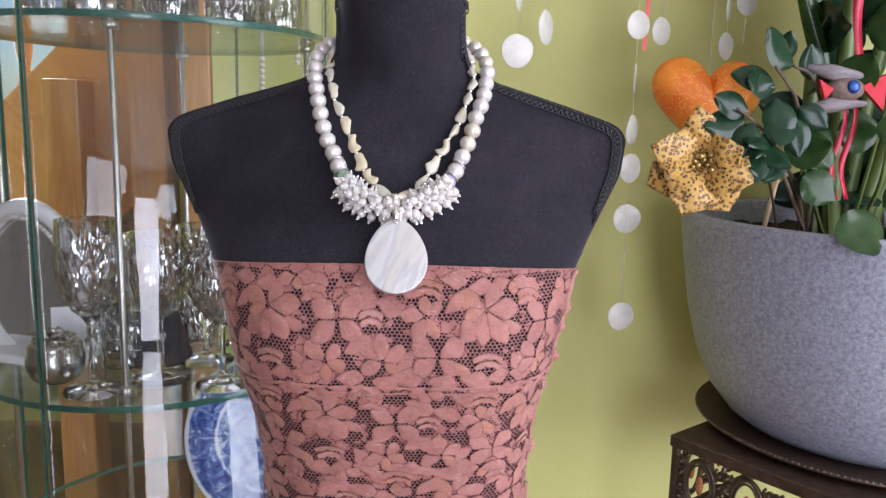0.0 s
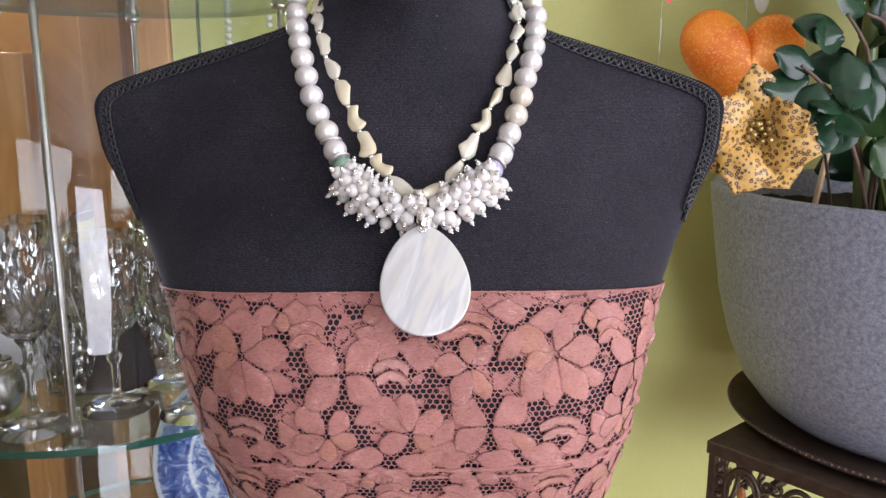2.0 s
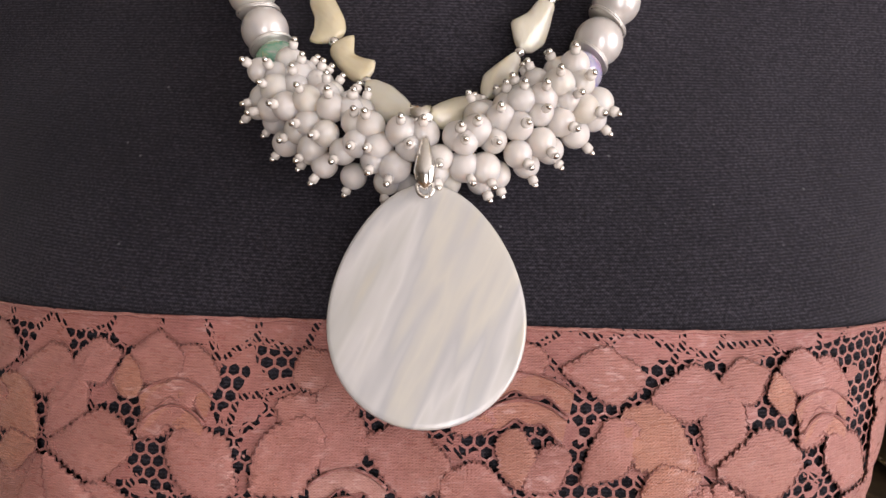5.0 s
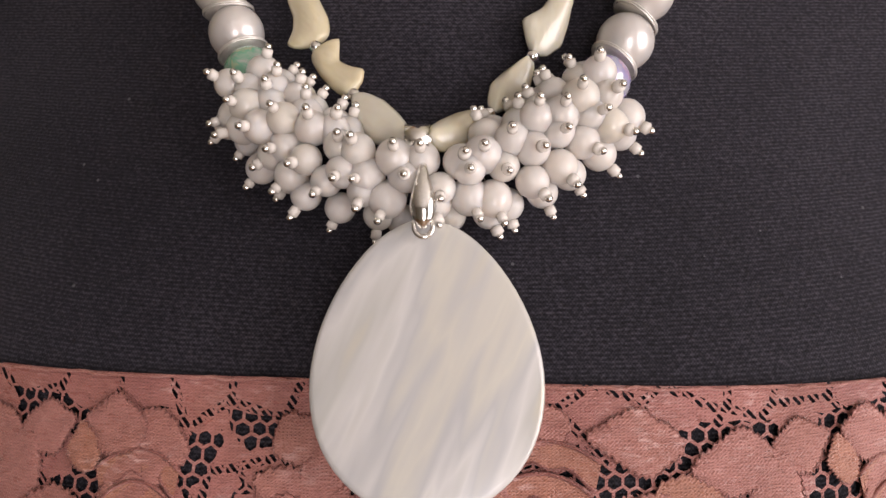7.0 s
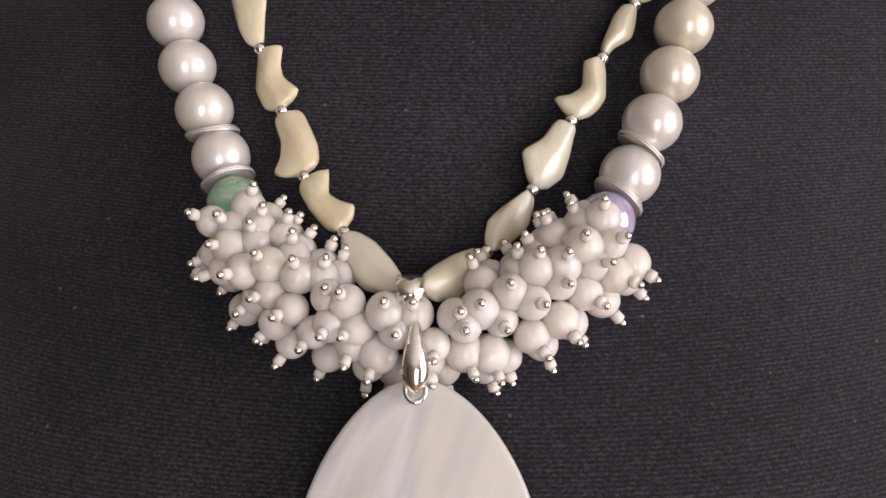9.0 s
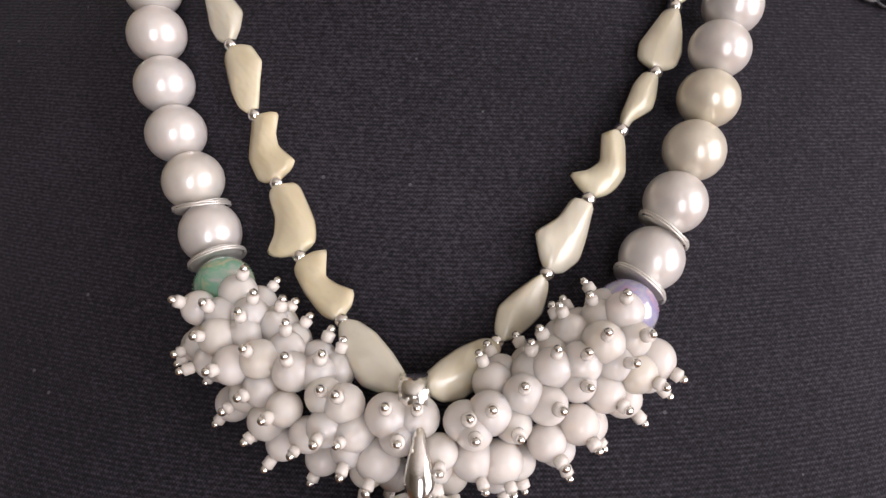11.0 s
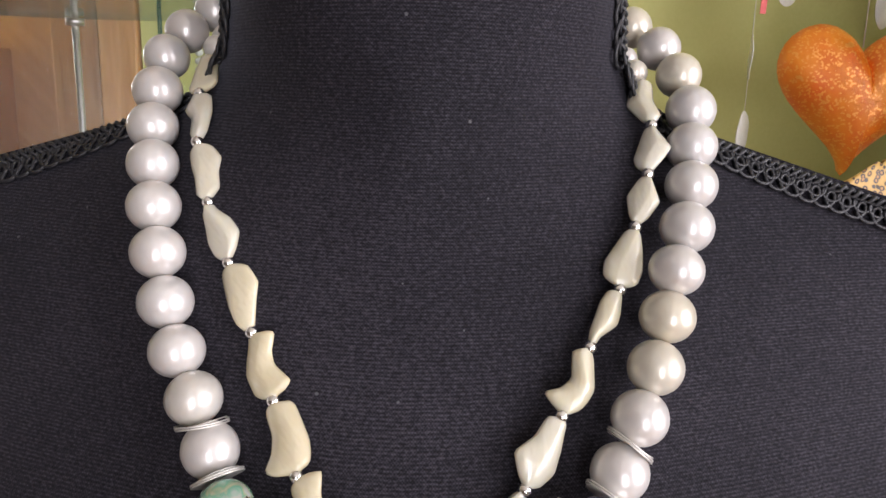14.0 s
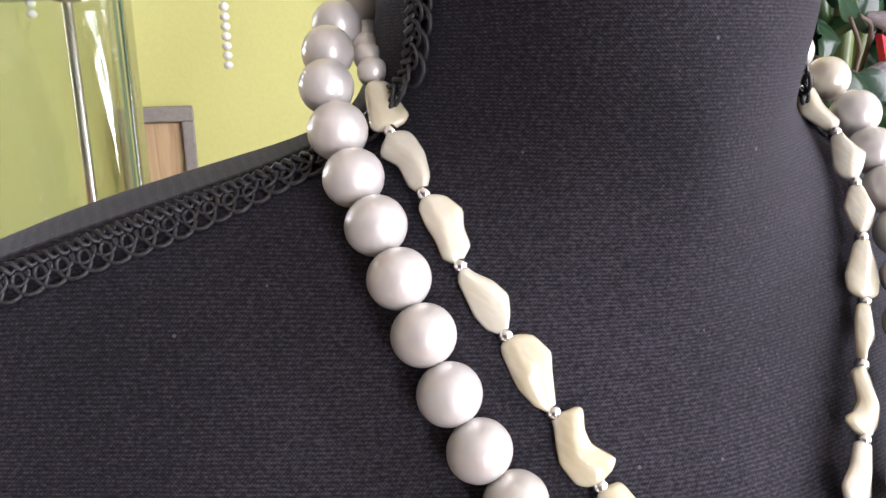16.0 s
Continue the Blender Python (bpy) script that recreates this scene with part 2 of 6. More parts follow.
def cut_glass():
    """Thin crystal with fans of cuts: clear, with a strong broken gloss."""
    m = thin_glass("cut_crystal", (0.97, 0.97, 0.98), 2.6)
    t = m.node_tree
    gloss = t.nodes["Glossy BSDF"]
    gloss.inputs["Roughness"].default_value = 0.08
    v = coords(t, (1, 1, 0.5))
    cut = nd(t, "ShaderNodeTexVoronoi", Scale=120.0)
    t.links.new(v, cut.inputs["Vector"])
    t.links.new(bump(t, None, cut.outputs["Distance"], 0.8, 0.004), gloss.inputs["Normal"])
    line = t.nodes.new("ShaderNodeTexVoronoi")
    line.feature = "DISTANCE_TO_EDGE"
    line.inputs["Scale"].default_value = 75.0
    t.links.new(coords(t, (1, 1, 0.38)), line.inputs["Vector"])
    groove = maths(t, "MULTIPLY", maths(t, "LESS_THAN", line.outputs["Distance"], 0.07), 0.45)
    into = t.nodes["Mix Shader"].inputs["Fac"]
    t.links.new(maths(t, "ADD", into.links[0].from_socket, groove), into)
    return m


CUT = cut_glass()


# ---- building helpers ----
def mesh_of(name, bm, *mats, smooth=True):
    me = bpy.data.meshes.new(name)
    bm.to_mesh(me)
    bm.free()
    for m in mats:
        me.materials.append(m)
    if smooth:
        for p in me.polygons:
            p.use_smooth = True
    return me


def thing(name, bm, mats, label, category, group="", kind="", smooth=True, m=None):
    """A top-level thing made of one mesh."""
    mats = mats if isinstance(mats, (list, tuple)) else [mats]
    ob = new(name, mesh_of(name, bm, *mats, smooth=smooth))
    if m is not None:
        ob.matrix_world = m
    return tagged(ob, label, category, group, kind)


def holder(name, label, category, group="", kind="", m=None):
    ob = new(name)
    ob.empty_display_size = 0.02
    if m is not None:
        ob.matrix_world = m
    return tagged(ob, label, category, group, kind)


def part(name, bm, mats, parent, label="", m=None, smooth=True):
    me = bm if isinstance(bm, bpy.types.Mesh) else mesh_of(name, bm, *(mats if isinstance(mats, (list, tuple)) else [mats]), smooth=smooth)
    ob = new(name, me)
    ob.parent = parent
    if m is not None:
        ob.matrix_basis = m
    if label:
        ob["label"] = label
    return ob


def box(bm, x0, x1, y0, y1, z0, z1, bevel=0.0):
    r = bmesh.ops.create_cube(bm, size=1.0)
    bmesh.ops.scale(bm, vec=(x1 - x0, y1 - y0, z1 - z0), verts=r["verts"])
    bmesh.ops.translate(bm, vec=((x0 + x1) / 2, (y0 + y1) / 2, (z0 + z1) / 2), verts=r["verts"])
    if bevel:
        edges = list({e for v in r["verts"] for e in v.link_edges})
        bmesh.ops.bevel(bm, geom=edges, offset=bevel, segments=2, affect="EDGES", profile=0.5)
    return bm


def ball(bm, place, radius, u=16, v=10, stretch=(1, 1, 1)):
    r = bmesh.ops.create_uvsphere(bm, u_segments=u, v_segments=v, radius=radius)
    bmesh.ops.scale(bm, vec=stretch, verts=r["verts"])
    bmesh.ops.translate(bm, vec=place, verts=r["verts"])
    return r["verts"]


def turned(bm, profile, n=32, place=(0, 0, 0), mat=0, phase=None):
    """A body of revolution round z from (radius, height) pairs; phase(angle, i) may vary the radius."""
    rings = []
    for i, (r, h) in enumerate(profile):
        if r < 1e-6:
            rings.append([bm.verts.new((place[0], place[1], place[2] + h))])
            continue
        ring = []
        for k in range(n):
            a = 2 * math.pi * k / n
            q = r * (phase(a, i) if phase else 1)
            ring.append(bm.verts.new((place[0] + q * math.cos(a), place[1] + q * math.sin(a), place[2] + h)))
        rings.append(ring)
    for a, c in zip(rings, rings[1:]):
        for k in range(n):
            j = (k + 1) % n
            vs = [a[k % len(a)], a[j % len(a)], c[j % len(c)], c[k % len(c)]]
            vs = list(dict.fromkeys(vs))
            if len(vs) > 2:
                bm.faces.new(vs).material_index = mat
    return bm


def tube(bm, points, radius, n=8, closed=False, mat=0, taper=None):
    """A round cord along points."""
    pts = [Vector(p) for p in points]
    rings, up = [], Vector((0, 0, 1))
    for i, p in enumerate(pts):
        a = pts[i - 1] if i or closed else p
        c = pts[(i + 1) % len(pts)] if i < len(pts) - 1 or closed else p
        d = (c - a).normalized()
        if i == 0:
            up = d.orthogonal()
        up = (up - d * up.dot(d)).normalized()
        side = d.cross(up)
        r = radius * (taper(i / max(1, len(pts) - 1)) if taper else 1)
        rings.append([bm.verts.new(p + (up * math.cos(2 * math.pi * k / n) + side * math.sin(2 * math.pi * k / n)) * r) for k in range(n)])
    pairs = list(zip(rings, rings[1:])) + ([(rings[-1], rings[0])] if closed else [])
    for a, c in pairs:
        for k in range(n):
            bm.faces.new((a[k], a[(k + 1) % n], c[(k + 1) % n], c[k])).material_index = mat
    if not closed:
        bm.faces.new(rings[0][::-1]).material_index = mat
        bm.faces.new(rings[-1]).material_index = mat
    return bm


def spline(points, per=12):
    """A smooth line through points (Catmull-Rom)."""
    p = [Vector(q) for q in points]
    p = [2 * p[0] - p[1]] + p + [2 * p[-1] - p[-2]]
    out = []
    for i in range(1, len(p) - 2):
        for k in range(per):
            t = k / per
            out.append(0.5 * (2 * p[i] + (p[i + 1] - p[i - 1]) * t + (2 * p[i - 1] - 5 * p[i] + 4 * p[i + 1] - p[i + 2]) * t * t
                              + (3 * p[i] - p[i - 1] - 3 * p[i + 1] + p[i + 2]) * t ** 3))
    return out + [p[-2]]


class Line:
    """A line that can be walked by its length."""

    def __init__(self, points):
        self.p = points
        self.s = [0.0]
        for a, c in zip(points, points[1:]):
            self.s.append(self.s[-1] + (c - a).length)
        self.length = self.s[-1]

    def at(self, s):
        s = min(max(s, 0), self.length)
        i = min(max(int(np.searchsorted(self.s, s)) - 1, 0), len(self.p) - 2)
        t = (s - self.s[i]) / max(1e-9, self.s[i + 1] - self.s[i])
        return self.p[i].lerp(self.p[i + 1], t), (self.p[i + 1] - self.p[i]).normalized()


def along(place, axis, face=(0, -1, 0)):
    """A pose at place with z along axis and -y towards face."""
    z = Vector(axis).normalized()
    y = -Vector(face)
    y = (y - z * y.dot(z)).normalized()
    x = y.cross(z)
    return Matrix.Translation(place) @ Matrix((x, y, z)).transposed().to_4x4()


# ---- the room ----
def room():
    t = 0.12
    bm = bmesh.new()
    box(bm, -0.485, 2.1, 1.64, 1.64 + t, 0, 2.5)
    thing("wall_north", bm, WALL, "lime green painted wall behind the display", "wall", kind="structure", smooth=False)
    bm = bmesh.new()
    box(bm, -4.0, 0.05, -2.32, -2.2, 0, 2.5), box(bm, 0.05, 0.80, -2.32, -2.2, 0, 0.15), box(bm, 0.05, 0.80, -2.32, -2.2, 2.15, 2.5), box(bm, 0.80, 2.1, -2.32, -2.2, 0, 2.5)
    thing("wall_south", bm, TAUPE, "taupe painted wall with a window opening", "wall", kind="structure", smooth=False)
    bm = bmesh.new()
    box(bm, 1.98, 2.1, -2.2, -1.3, 0, 2.5), box(bm, 1.98, 2.1, 0.4, 1.64, 0, 2.5), box(bm, 1.98, 2.1, -1.3, 0.4, 0, 0.25), box(bm, 1.98, 2.1, -1.3, 0.4, 2.35, 2.5)
    thing("wall_east", bm, TAUPE, "taupe painted wall with a window opening", "wall", kind="structure", smooth=False)
    bm = bmesh.new()
    box(bm, -4.1, -4.0, -2.32, 3.3, 0, 2.5)
    thing("wall_west", bm, TAUPE, "taupe painted side wall", "wall", kind="structure", smooth=False)
    bm = bmesh.new()
    box(bm, -4.0, -2.4, 3.15, 3.27, 0, 2.5), box(bm, -1.4, 2.1, 3.15, 3.27, 0, 2.5), box(bm, -2.4, -1.4, 3.15, 3.27, 0, 1.3), box(bm, -2.4, -1.4, 3.15, 3.27, 2.45, 2.5)
    thing("wall_hall", bm, WALL, "lime green wall of the stair hall", "wall", kind="structure", smooth=False)
    bm = bmesh.new()
    box(bm, 1.98, 2.1, 1.76, 3.15, 0, 2.5)
    thing("wall_hall_east", bm, WALL, "lime green end wall of the hall", "wall", kind="structure", smooth=False)
    bm = bmesh.new()
    box(bm, -4.1, 2.1, -2.32, 3.27, -0.1, 0)
    thing("floor", bm, FLOOR, "brown wooden floor", "floor", kind="structure", smooth=False)
    bm = bmesh.new()
    box(bm, -4.1, 2.1, -2.32, 3.27, 2.5, 2.6)
    thing("ceiling", bm, PLASTER, "white plaster ceiling", "ceiling", kind="structure", smooth=False)


room()

# ---- the mannequin ----
_Z = np.linspace(0.74, 1.47, 1461)


def table(rows, soft=0.0025):
    rows = sorted(rows)
    v = np.interp(_Z, [r[0] for r in rows], [r[1] for r in rows])
    k = np.exp(-0.5 * (np.arange(-30, 31) * 0.0005 / soft) ** 2)
    return np.convolve(np.pad(v, 30, mode="edge"), k / k.sum(), mode="valid")


WIDE = table([(1.47, 0.0515), (1.40, 0.0515), (1.37, 0.053), (1.355, 0.0555), (1.346, 0.060), (1.3405, 0.069), (1.3355, 0.082), (1.3187, 0.140), (1.3035, 0.185),
              (1.297, 0.192), (1.29, 0.1945), (1.262, 0.190), (1.23, 0.174), (1.177, 0.148), (1.11, 0.130), (1.06, 0.1165), (1.01, 0.112), (0.965, 0.114), (0.90, 0.123), (0.74, 0.145)])
FRONT = table([(1.47, 0.607), (1.40, 0.607), (1.36, 0.608), (1.33, 0.608), (1.30, 0.606), (1.28, 0.5985), (1.264, 0.5885), (1.233, 0.574), (1.215, 0.563), (1.195, 0.551),
               (1.165, 0.5345), (1.135, 0.5255), (1.11, 0.529), (1.06, 0.545), (1.0, 0.558), (0.93, 0.560), (0.74, 0.545)], 0.006)
SEAM = table([(1.47, 0.662), (1.36, 0.662), (1.30, 0.657), (1.20, 0.645), (1.0, 0.64), (0.74, 0.64)], 0.006)
BACK = table([(1.47, 0.716), (1.36, 0.722), (1.30, 0.735), (1.2, 0.745), (1.05, 0.725), (0.95, 0.72), (0.74, 0.75)], 0.006)
POW = table([(1.47, 2.4), (1.385, 2.4), (1.338, 1.6), (1.26, 1.6), (1.22, 2.2), (1.195, 3.0), (1.165, 4.0), (0.74, 3.0)], 0.004)
ROOT = table([(1.47, 2.0), (1.388, 2.0), (1.365, 1.65), (1.352, 1.3), (1.341, 0.95), (1.332, 0.70), (1.317, 0.50), (1.305, 0.52), (1.296, 0.62), (1.28, 0.72), (1.26, 0.75), (1.22, 1.3), (1.195, 1.8), (1.165, 2.0), (0.74, 2.0)], 0.004)
MID = table([(1.47, -0.0375), (1.36, -0.0365), (1.29, -0.039), (1.06, -0.0345), (0.74, -0.031)], 0.006)


def val(tab, z):
    return float(np.interp(z, _Z, tab))


def half(z, u):
    """Half the mannequin's width on the side of u; one side is a little narrower."""
    return val(WIDE, z) * (float(np.interp(z, (1.322, 1.350), (0.98, 1.025))) if u > 0 else 1.0)


def seam_at(z, u):
    """The y of the side seam; the torso stands slightly turned."""
    return val(SEAM, z) - (0.084 * val(WIDE, z) * min(1.0, u) ** 2 if u > 0 else 0.0)


def body_front(x, z, off=0.0):
    """The y of the mannequin's front at x, z."""
    c, f = val(MID, z), val(FRONT, z)
    u = min(1.0, abs(x - c) / half(z, x - c))
    s = seam_at(z, u if x > c else 0.0)
    return s - (s - f) * (1 - u ** val(POW, z)) ** (1 / val(ROOT, z)) - off


def body_normal(x, z):
    e = 0.002
    dx, dz = body_front(x + e, z) - body_front(x - e, z), body_front(x, z + e) - body_front(x, z - e)
    return Vector((dx / (2 * e), -1, dz / (2 * e))).normalized()


def clear_of(p, off):
    """p, brought out to lie on the cloth where it would sink into it."""
    return Vector((p.x, min(p.y, body_front(p.x, p.z) - off), p.z))


def braid(bm, path):
    """Trim: two twisted cords with a row of small scrolls beside them. path: (place, out) by length."""
    line = Line([p for p, _ in path])
    s, n = 0.0, 0
    normals = [o for _, o in path]

    def frame_at(s):
        p, d = line.at(s)
        i = min(len(normals) - 1, int(s / line.length * (len(normals) - 1)))
        o = (normals[i] - d * normals[i].dot(d)).normalized()
        side = o.cross(d)
        return p, d, o, side if side.dot(Vector((-0.037, p.y, 1.20)) - p) > 0 else -side
    step = 0.0011
    k = int(line.length / step)
    for phase in (0, math.pi):
        pts = []
        for i in range(k + 1):
            p, d, o, side = frame_at(i * step)
            a = i * step / 0.0045 * 2 * math.pi + phase
            pts.append(clear_of(p + side * (0.0012 + 0.0013 * math.cos(a)) + o * (0.0012 + 0.0008 * math.sin(a)), 0.0008))
        tube(bm, pts, 0.0007, 5, mat=1)
    pitch, n = 0.0046, 14
    for lag, reach, r, lift in ((0.0, 0.0024, 0.0006, 0.0012), (0.5, 0.0013, 0.0005, 0.0018)):
        pts = []
        for i in range(int(line.length / pitch - 1) * n):
            a = i / n + lag
            p, d, o, side = frame_at((i / n + 0.5) * pitch)
            turn = 2 * math.pi * a
            pts.append(clear_of(p + side * (0.0026 + reach - reach * math.cos(turn)) - d * (reach * 0.95 * math.sin(turn)) + o * (lift + 0.0004 * math.sin(turn)), 0.0008 + lift * 0.3))
        tube(bm, pts, r, 5, mat=1)


def mannequin():
    bm = bmesh.new()
    zs = list(np.arange(0.74, 1.27, 0.007)) + list(np.arange(1.27, 1.35, 0.0012)) + list(np.arange(1.35, 1.466, 0.002))
    us = np.sin(np.linspace(-math.pi / 2, math.pi / 2, 57))
    rings = []
    for z in zs:
        c, f, b, p, q = (val(t, z) for t in (MID, FRONT, BACK, POW, ROOT))
        ring = [bm.verts.new((c + half(z, u) * u, seam_at(z, u) - (seam_at(z, u) - f) * max(0, 1 - abs(u) ** p) ** (1 / q), z)) for u in us]
        ring += [bm.verts.new((c + half(z, u) * u, seam_at(z, u) + (b - seam_at(z, u)) * max(0, 1 - abs(u) ** 2.4) ** (1 / 2), z + 0.007 * (1 - abs(u) ** 10) * math.exp(-((z - 1.315) / 0.02) ** 2))) for u in us[-2:0:-1]]
        rings.append(ring)
    n = len(rings[0])
    for a, c in zip(rings, rings[1:]):
        for k in range(n):
            bm.faces.new((a[k], a[(k + 1) % n], c[(k + 1) % n], c[k]))
    bm.faces.new(rings[0][::-1]), bm.faces.new(rings[-1])
    # pole and foot
    turned(bm, [(0, 0.0), (0.16, 0.0), (0.16, 0.018), (0.03, 0.03), (0.016, 0.05), (0.016, 0.75)], 32, (-0.035, 0.64, 0), 1)
    # braid from the neck over the shoulder and down the armhole
    for side in (-1, 1):
        outline = [(0.0502, 1.44), (0.0503, 1.39), (0.0514, 1.362), (0.0538, 1.3525), (0.0635, 1.3420), (0.0795, 1.3352), (0.1055, 1.3275), (0.1395, 1.3175), (0.172, 1.3065), (0.187, 1.298),
                   (0.1905, 1.288), (0.1895, 1.275), (0.1855, 1.258), (0.1755, 1.238), (0.1665, 1.222)]
        flat = spline([(-0.0 + side * dx, 0, z) for dx, z in outline], 14)
        path = []
        for v in flat:
            x = val(MID, v.z) + v.x * half(v.z, v.x) / val(WIDE, v.z)
            path.append((Vector((x, body_front(x, v.z), v.z)), body_normal(x, v.z)))
        braid(bm, path)
    return thing("mannequin", bm, [BLACK, BRAID], "black cloth-covered mannequin torso with scrolled black braid trim", "mannequin")


mannequin()


# ---- the necklace ----
def iridescent(name, a, c, d):
    m, t, b = shader(name, a, 0.08)
    v = coords(t)
    hue = noise_of(t, v, 1.5, 2, 0.5, 1.2)
    t.links.new(ramp(t, hue, [(0.32, a), (0.48, c), (0.62, d), (0.75, (0.75, 0.78, 0.76))]), b.inputs["Base Color"])
    b.inputs["Transmission Weight"].default_value = 0.4
    b.inputs["IOR"].default_value = 1.45
    b.inputs["Metallic"].default_value = 0.05
    b.inputs["Coat Weight"].default_value = 1.0
    b.inputs["Coat Roughness"].default_value = 0.03
    b.inputs["Thin Film Thickness"].default_value = 480.0
    b.inputs["Thin Film IOR"].default_value = 1.6
    return m


GREEN_GLASS = iridescent("green_lustre_glass", (0.58, 0.64, 0.58), (0.22, 0.60, 0.42), (0.62, 0.66, 0.44))
VIOLET_GLASS = iridescent("violet_lustre_glass", (0.68, 0.66, 0.74), (0.52, 0.48, 0.82), (0.80, 0.52, 0.72))


RING_SILVER = mottled("frosted_silver", (0.70, 0.68, 0.64), (0.86, 0.84, 0.80), 300, 0.42, 0.7, 0.1)


# outlines of the shell chips: way down from the upper end, reach to either side, in lengths
CHIPS_LEFT = (
    ((0.1, 0.12, 0.10), (0.35, 0.21, 0.14), (0.65, 0.22, 0.13), (0.9, 0.13, 0.10)),
    ((0.04, 0.12, 0.17), (0.13, 0.15, 0.28), (0.42, 0.17, 0.11), (0.62, 0.16, 0.17), (0.84, 0.14, 0.28), (0.96, 0.08, 0.18)),
    ((0.04, 0.10, 0.18), (0.12, 0.12, 0.21), (0.42, 0.12, 0.23), (0.65, 0.18, 0.24), (0.84, 0.30, 0.21), (0.95, 0.22, 0.17)),
    ((0.04, 0.07, 0.22), (0.1, 0.08, 0.28), (0.35, 0.17, 0.17), (0.55, 0.23, 0.15), (0.88, 0.20, 0.29), (0.97, 0.12, 0.18)),
    ((0.04, 0.10, 0.13), (0.12, 0.13, 0.22), (0.42, 0.16, 0.28), (0.6, 0.17, 0.20), (0.87, 0.13, 0.10)),
    ((0.12, 0.12, 0.08), (0.35, 0.14, 0.20), (0.62, 0.17, 0.26), (0.86, 0.14, 0.16)),
    ((0.1, 0.13, 0.19), (0.38, 0.14, 0.29), (0.6, 0.12, 0.21), (0.87, 0.14, 0.19)),
    ((0.1, 0.15, 0.17), (0.22, 0.22, 0.19), (0.5, 0.10, 0.20), (0.85, 0.11, 0.14)),
    ((0.08, 0.16, 0.15), (0.45, 0.19, 0.20), (0.85, 0.22, 0.27), (0.96, 0.17, 0.20)),
)
CHIPS_RIGHT = (
    ((0.1, 0.10, 0.12), (0.4, 0.14, 0.20), (0.7, 0.14, 0.21), (0.92, 0.12, 0.14)),
    ((0.1, 0.09, 0.11), (0.4, 0.16, 0.20), (0.68, 0.20, 0.17), (0.9, 0.12, 0.11)),
    ((0.04, 0.13, 0.10), (0.12, 0.15, 0.11), (0.37, 0.17, 0.17), (0.68, 0.30, 0.22), (0.92, 0.14, 0.14)),
    ((0.05, 0.12, 0.07), (0.13, 0.17, 0.11), (0.5, 0.06, 0.23), (0.7, 0.14, 0.21), (0.85, 0.30, 0.17), (0.96, 0.14, 0.09)),
    ((0.06, 0.13, 0.08), (0.3, 0.15, 0.15), (0.5, 0.13, 0.18), (0.82, 0.10, 0.06)),
    ((0.08, 0.12, 0.10), (0.35, 0.19, 0.17), (0.65, 0.27, 0.22), (0.9, 0.24, 0.20), (0.97, 0.14, 0.12)),
    ((0.1, 0.12, 0.11), (0.48, 0.22, 0.26), (0.85, 0.13, 0.15)),
    ((0.1, 0.11, 0.11), (0.48, 0.17, 0.29), (0.72, 0.21, 0.20), (0.9, 0.16, 0.11)),
    ((0.1, 0.16, 0.14), (0.5, 0.25, 0.10), (0.88, 0.12, 0.15)),
)


def chip_mesh(outline, ridge, twist):
    """A polished shell chip of unit length along z: a flat piece with an off-centre ridge and soft edges."""
    bm = bmesh.new()
    stops = [(0.0, 0.05, 0.05)] + list(outline) + [(1.0, 0.05, 0.05)]
    ts = [0.0, 0.015, 0.04, 0.08] + [0.13 + 0.74 * i / 13 for i in range(14)] + [0.92, 0.96, 0.985, 1.0]
    rings = []
    for t in ts:
        wl, wr = (1.34 * float(np.interp(t, [q[0] for q in stops], [q[k] for q in stops])) for k in (1, 2))
        end = min(1.0, 0.5 + 9 * min(t, 1 - t)) ** 0.5
        crest = 0.15 * end * (1.0 - 0.3 * abs(2 * t - 1))
        edge = 0.045 * end
        mid = ridge * (wl + wr) / 2 + (wr - wl) / 2 + twist * (t - 0.5)
        mid = min(max(mid, -wl * 0.6), wr * 0.6)
        section = [(-wl, 0.0), (-wl + 0.018, -edge), (-wl * 0.55 + mid * 0.45, -edge - (crest - edge) * 0.50), (mid - 0.02, -crest), (mid + 0.02, -crest),
                   (wr * 0.55 + mid * 0.45, -edge - (crest - edge) * 0.44), (wr - 0.018, -edge), (wr, 0.0), (wr - 0.02, edge), (wr * 0.4, edge * 1.8), (-wl * 0.4, edge * 1.8), (-wl + 0.02, edge)]
        rings.append([bm.verts.new((x, y, 0.5 - t)) for x, y in section])
    n = len(rings[0])
    for a, c in zip(rings, rings[1:]):
        for k in range(n):
            bm.faces.new((a[k], c[k], c[(k + 1) % n], a[(k + 1) % n]))
    bm.faces.new(rings[0]), bm.faces.new(rings[-1][::-1])
    for _ in range(3):
        bmesh.ops.smooth_vert(bm, verts=bm.verts, factor=0.22, use_axis_x=True, use_axis_y=True)
    bmesh.ops.recalc_face_normals(bm, faces=bm.faces)
    return mesh_of("shell_chip", bm, CHIP)


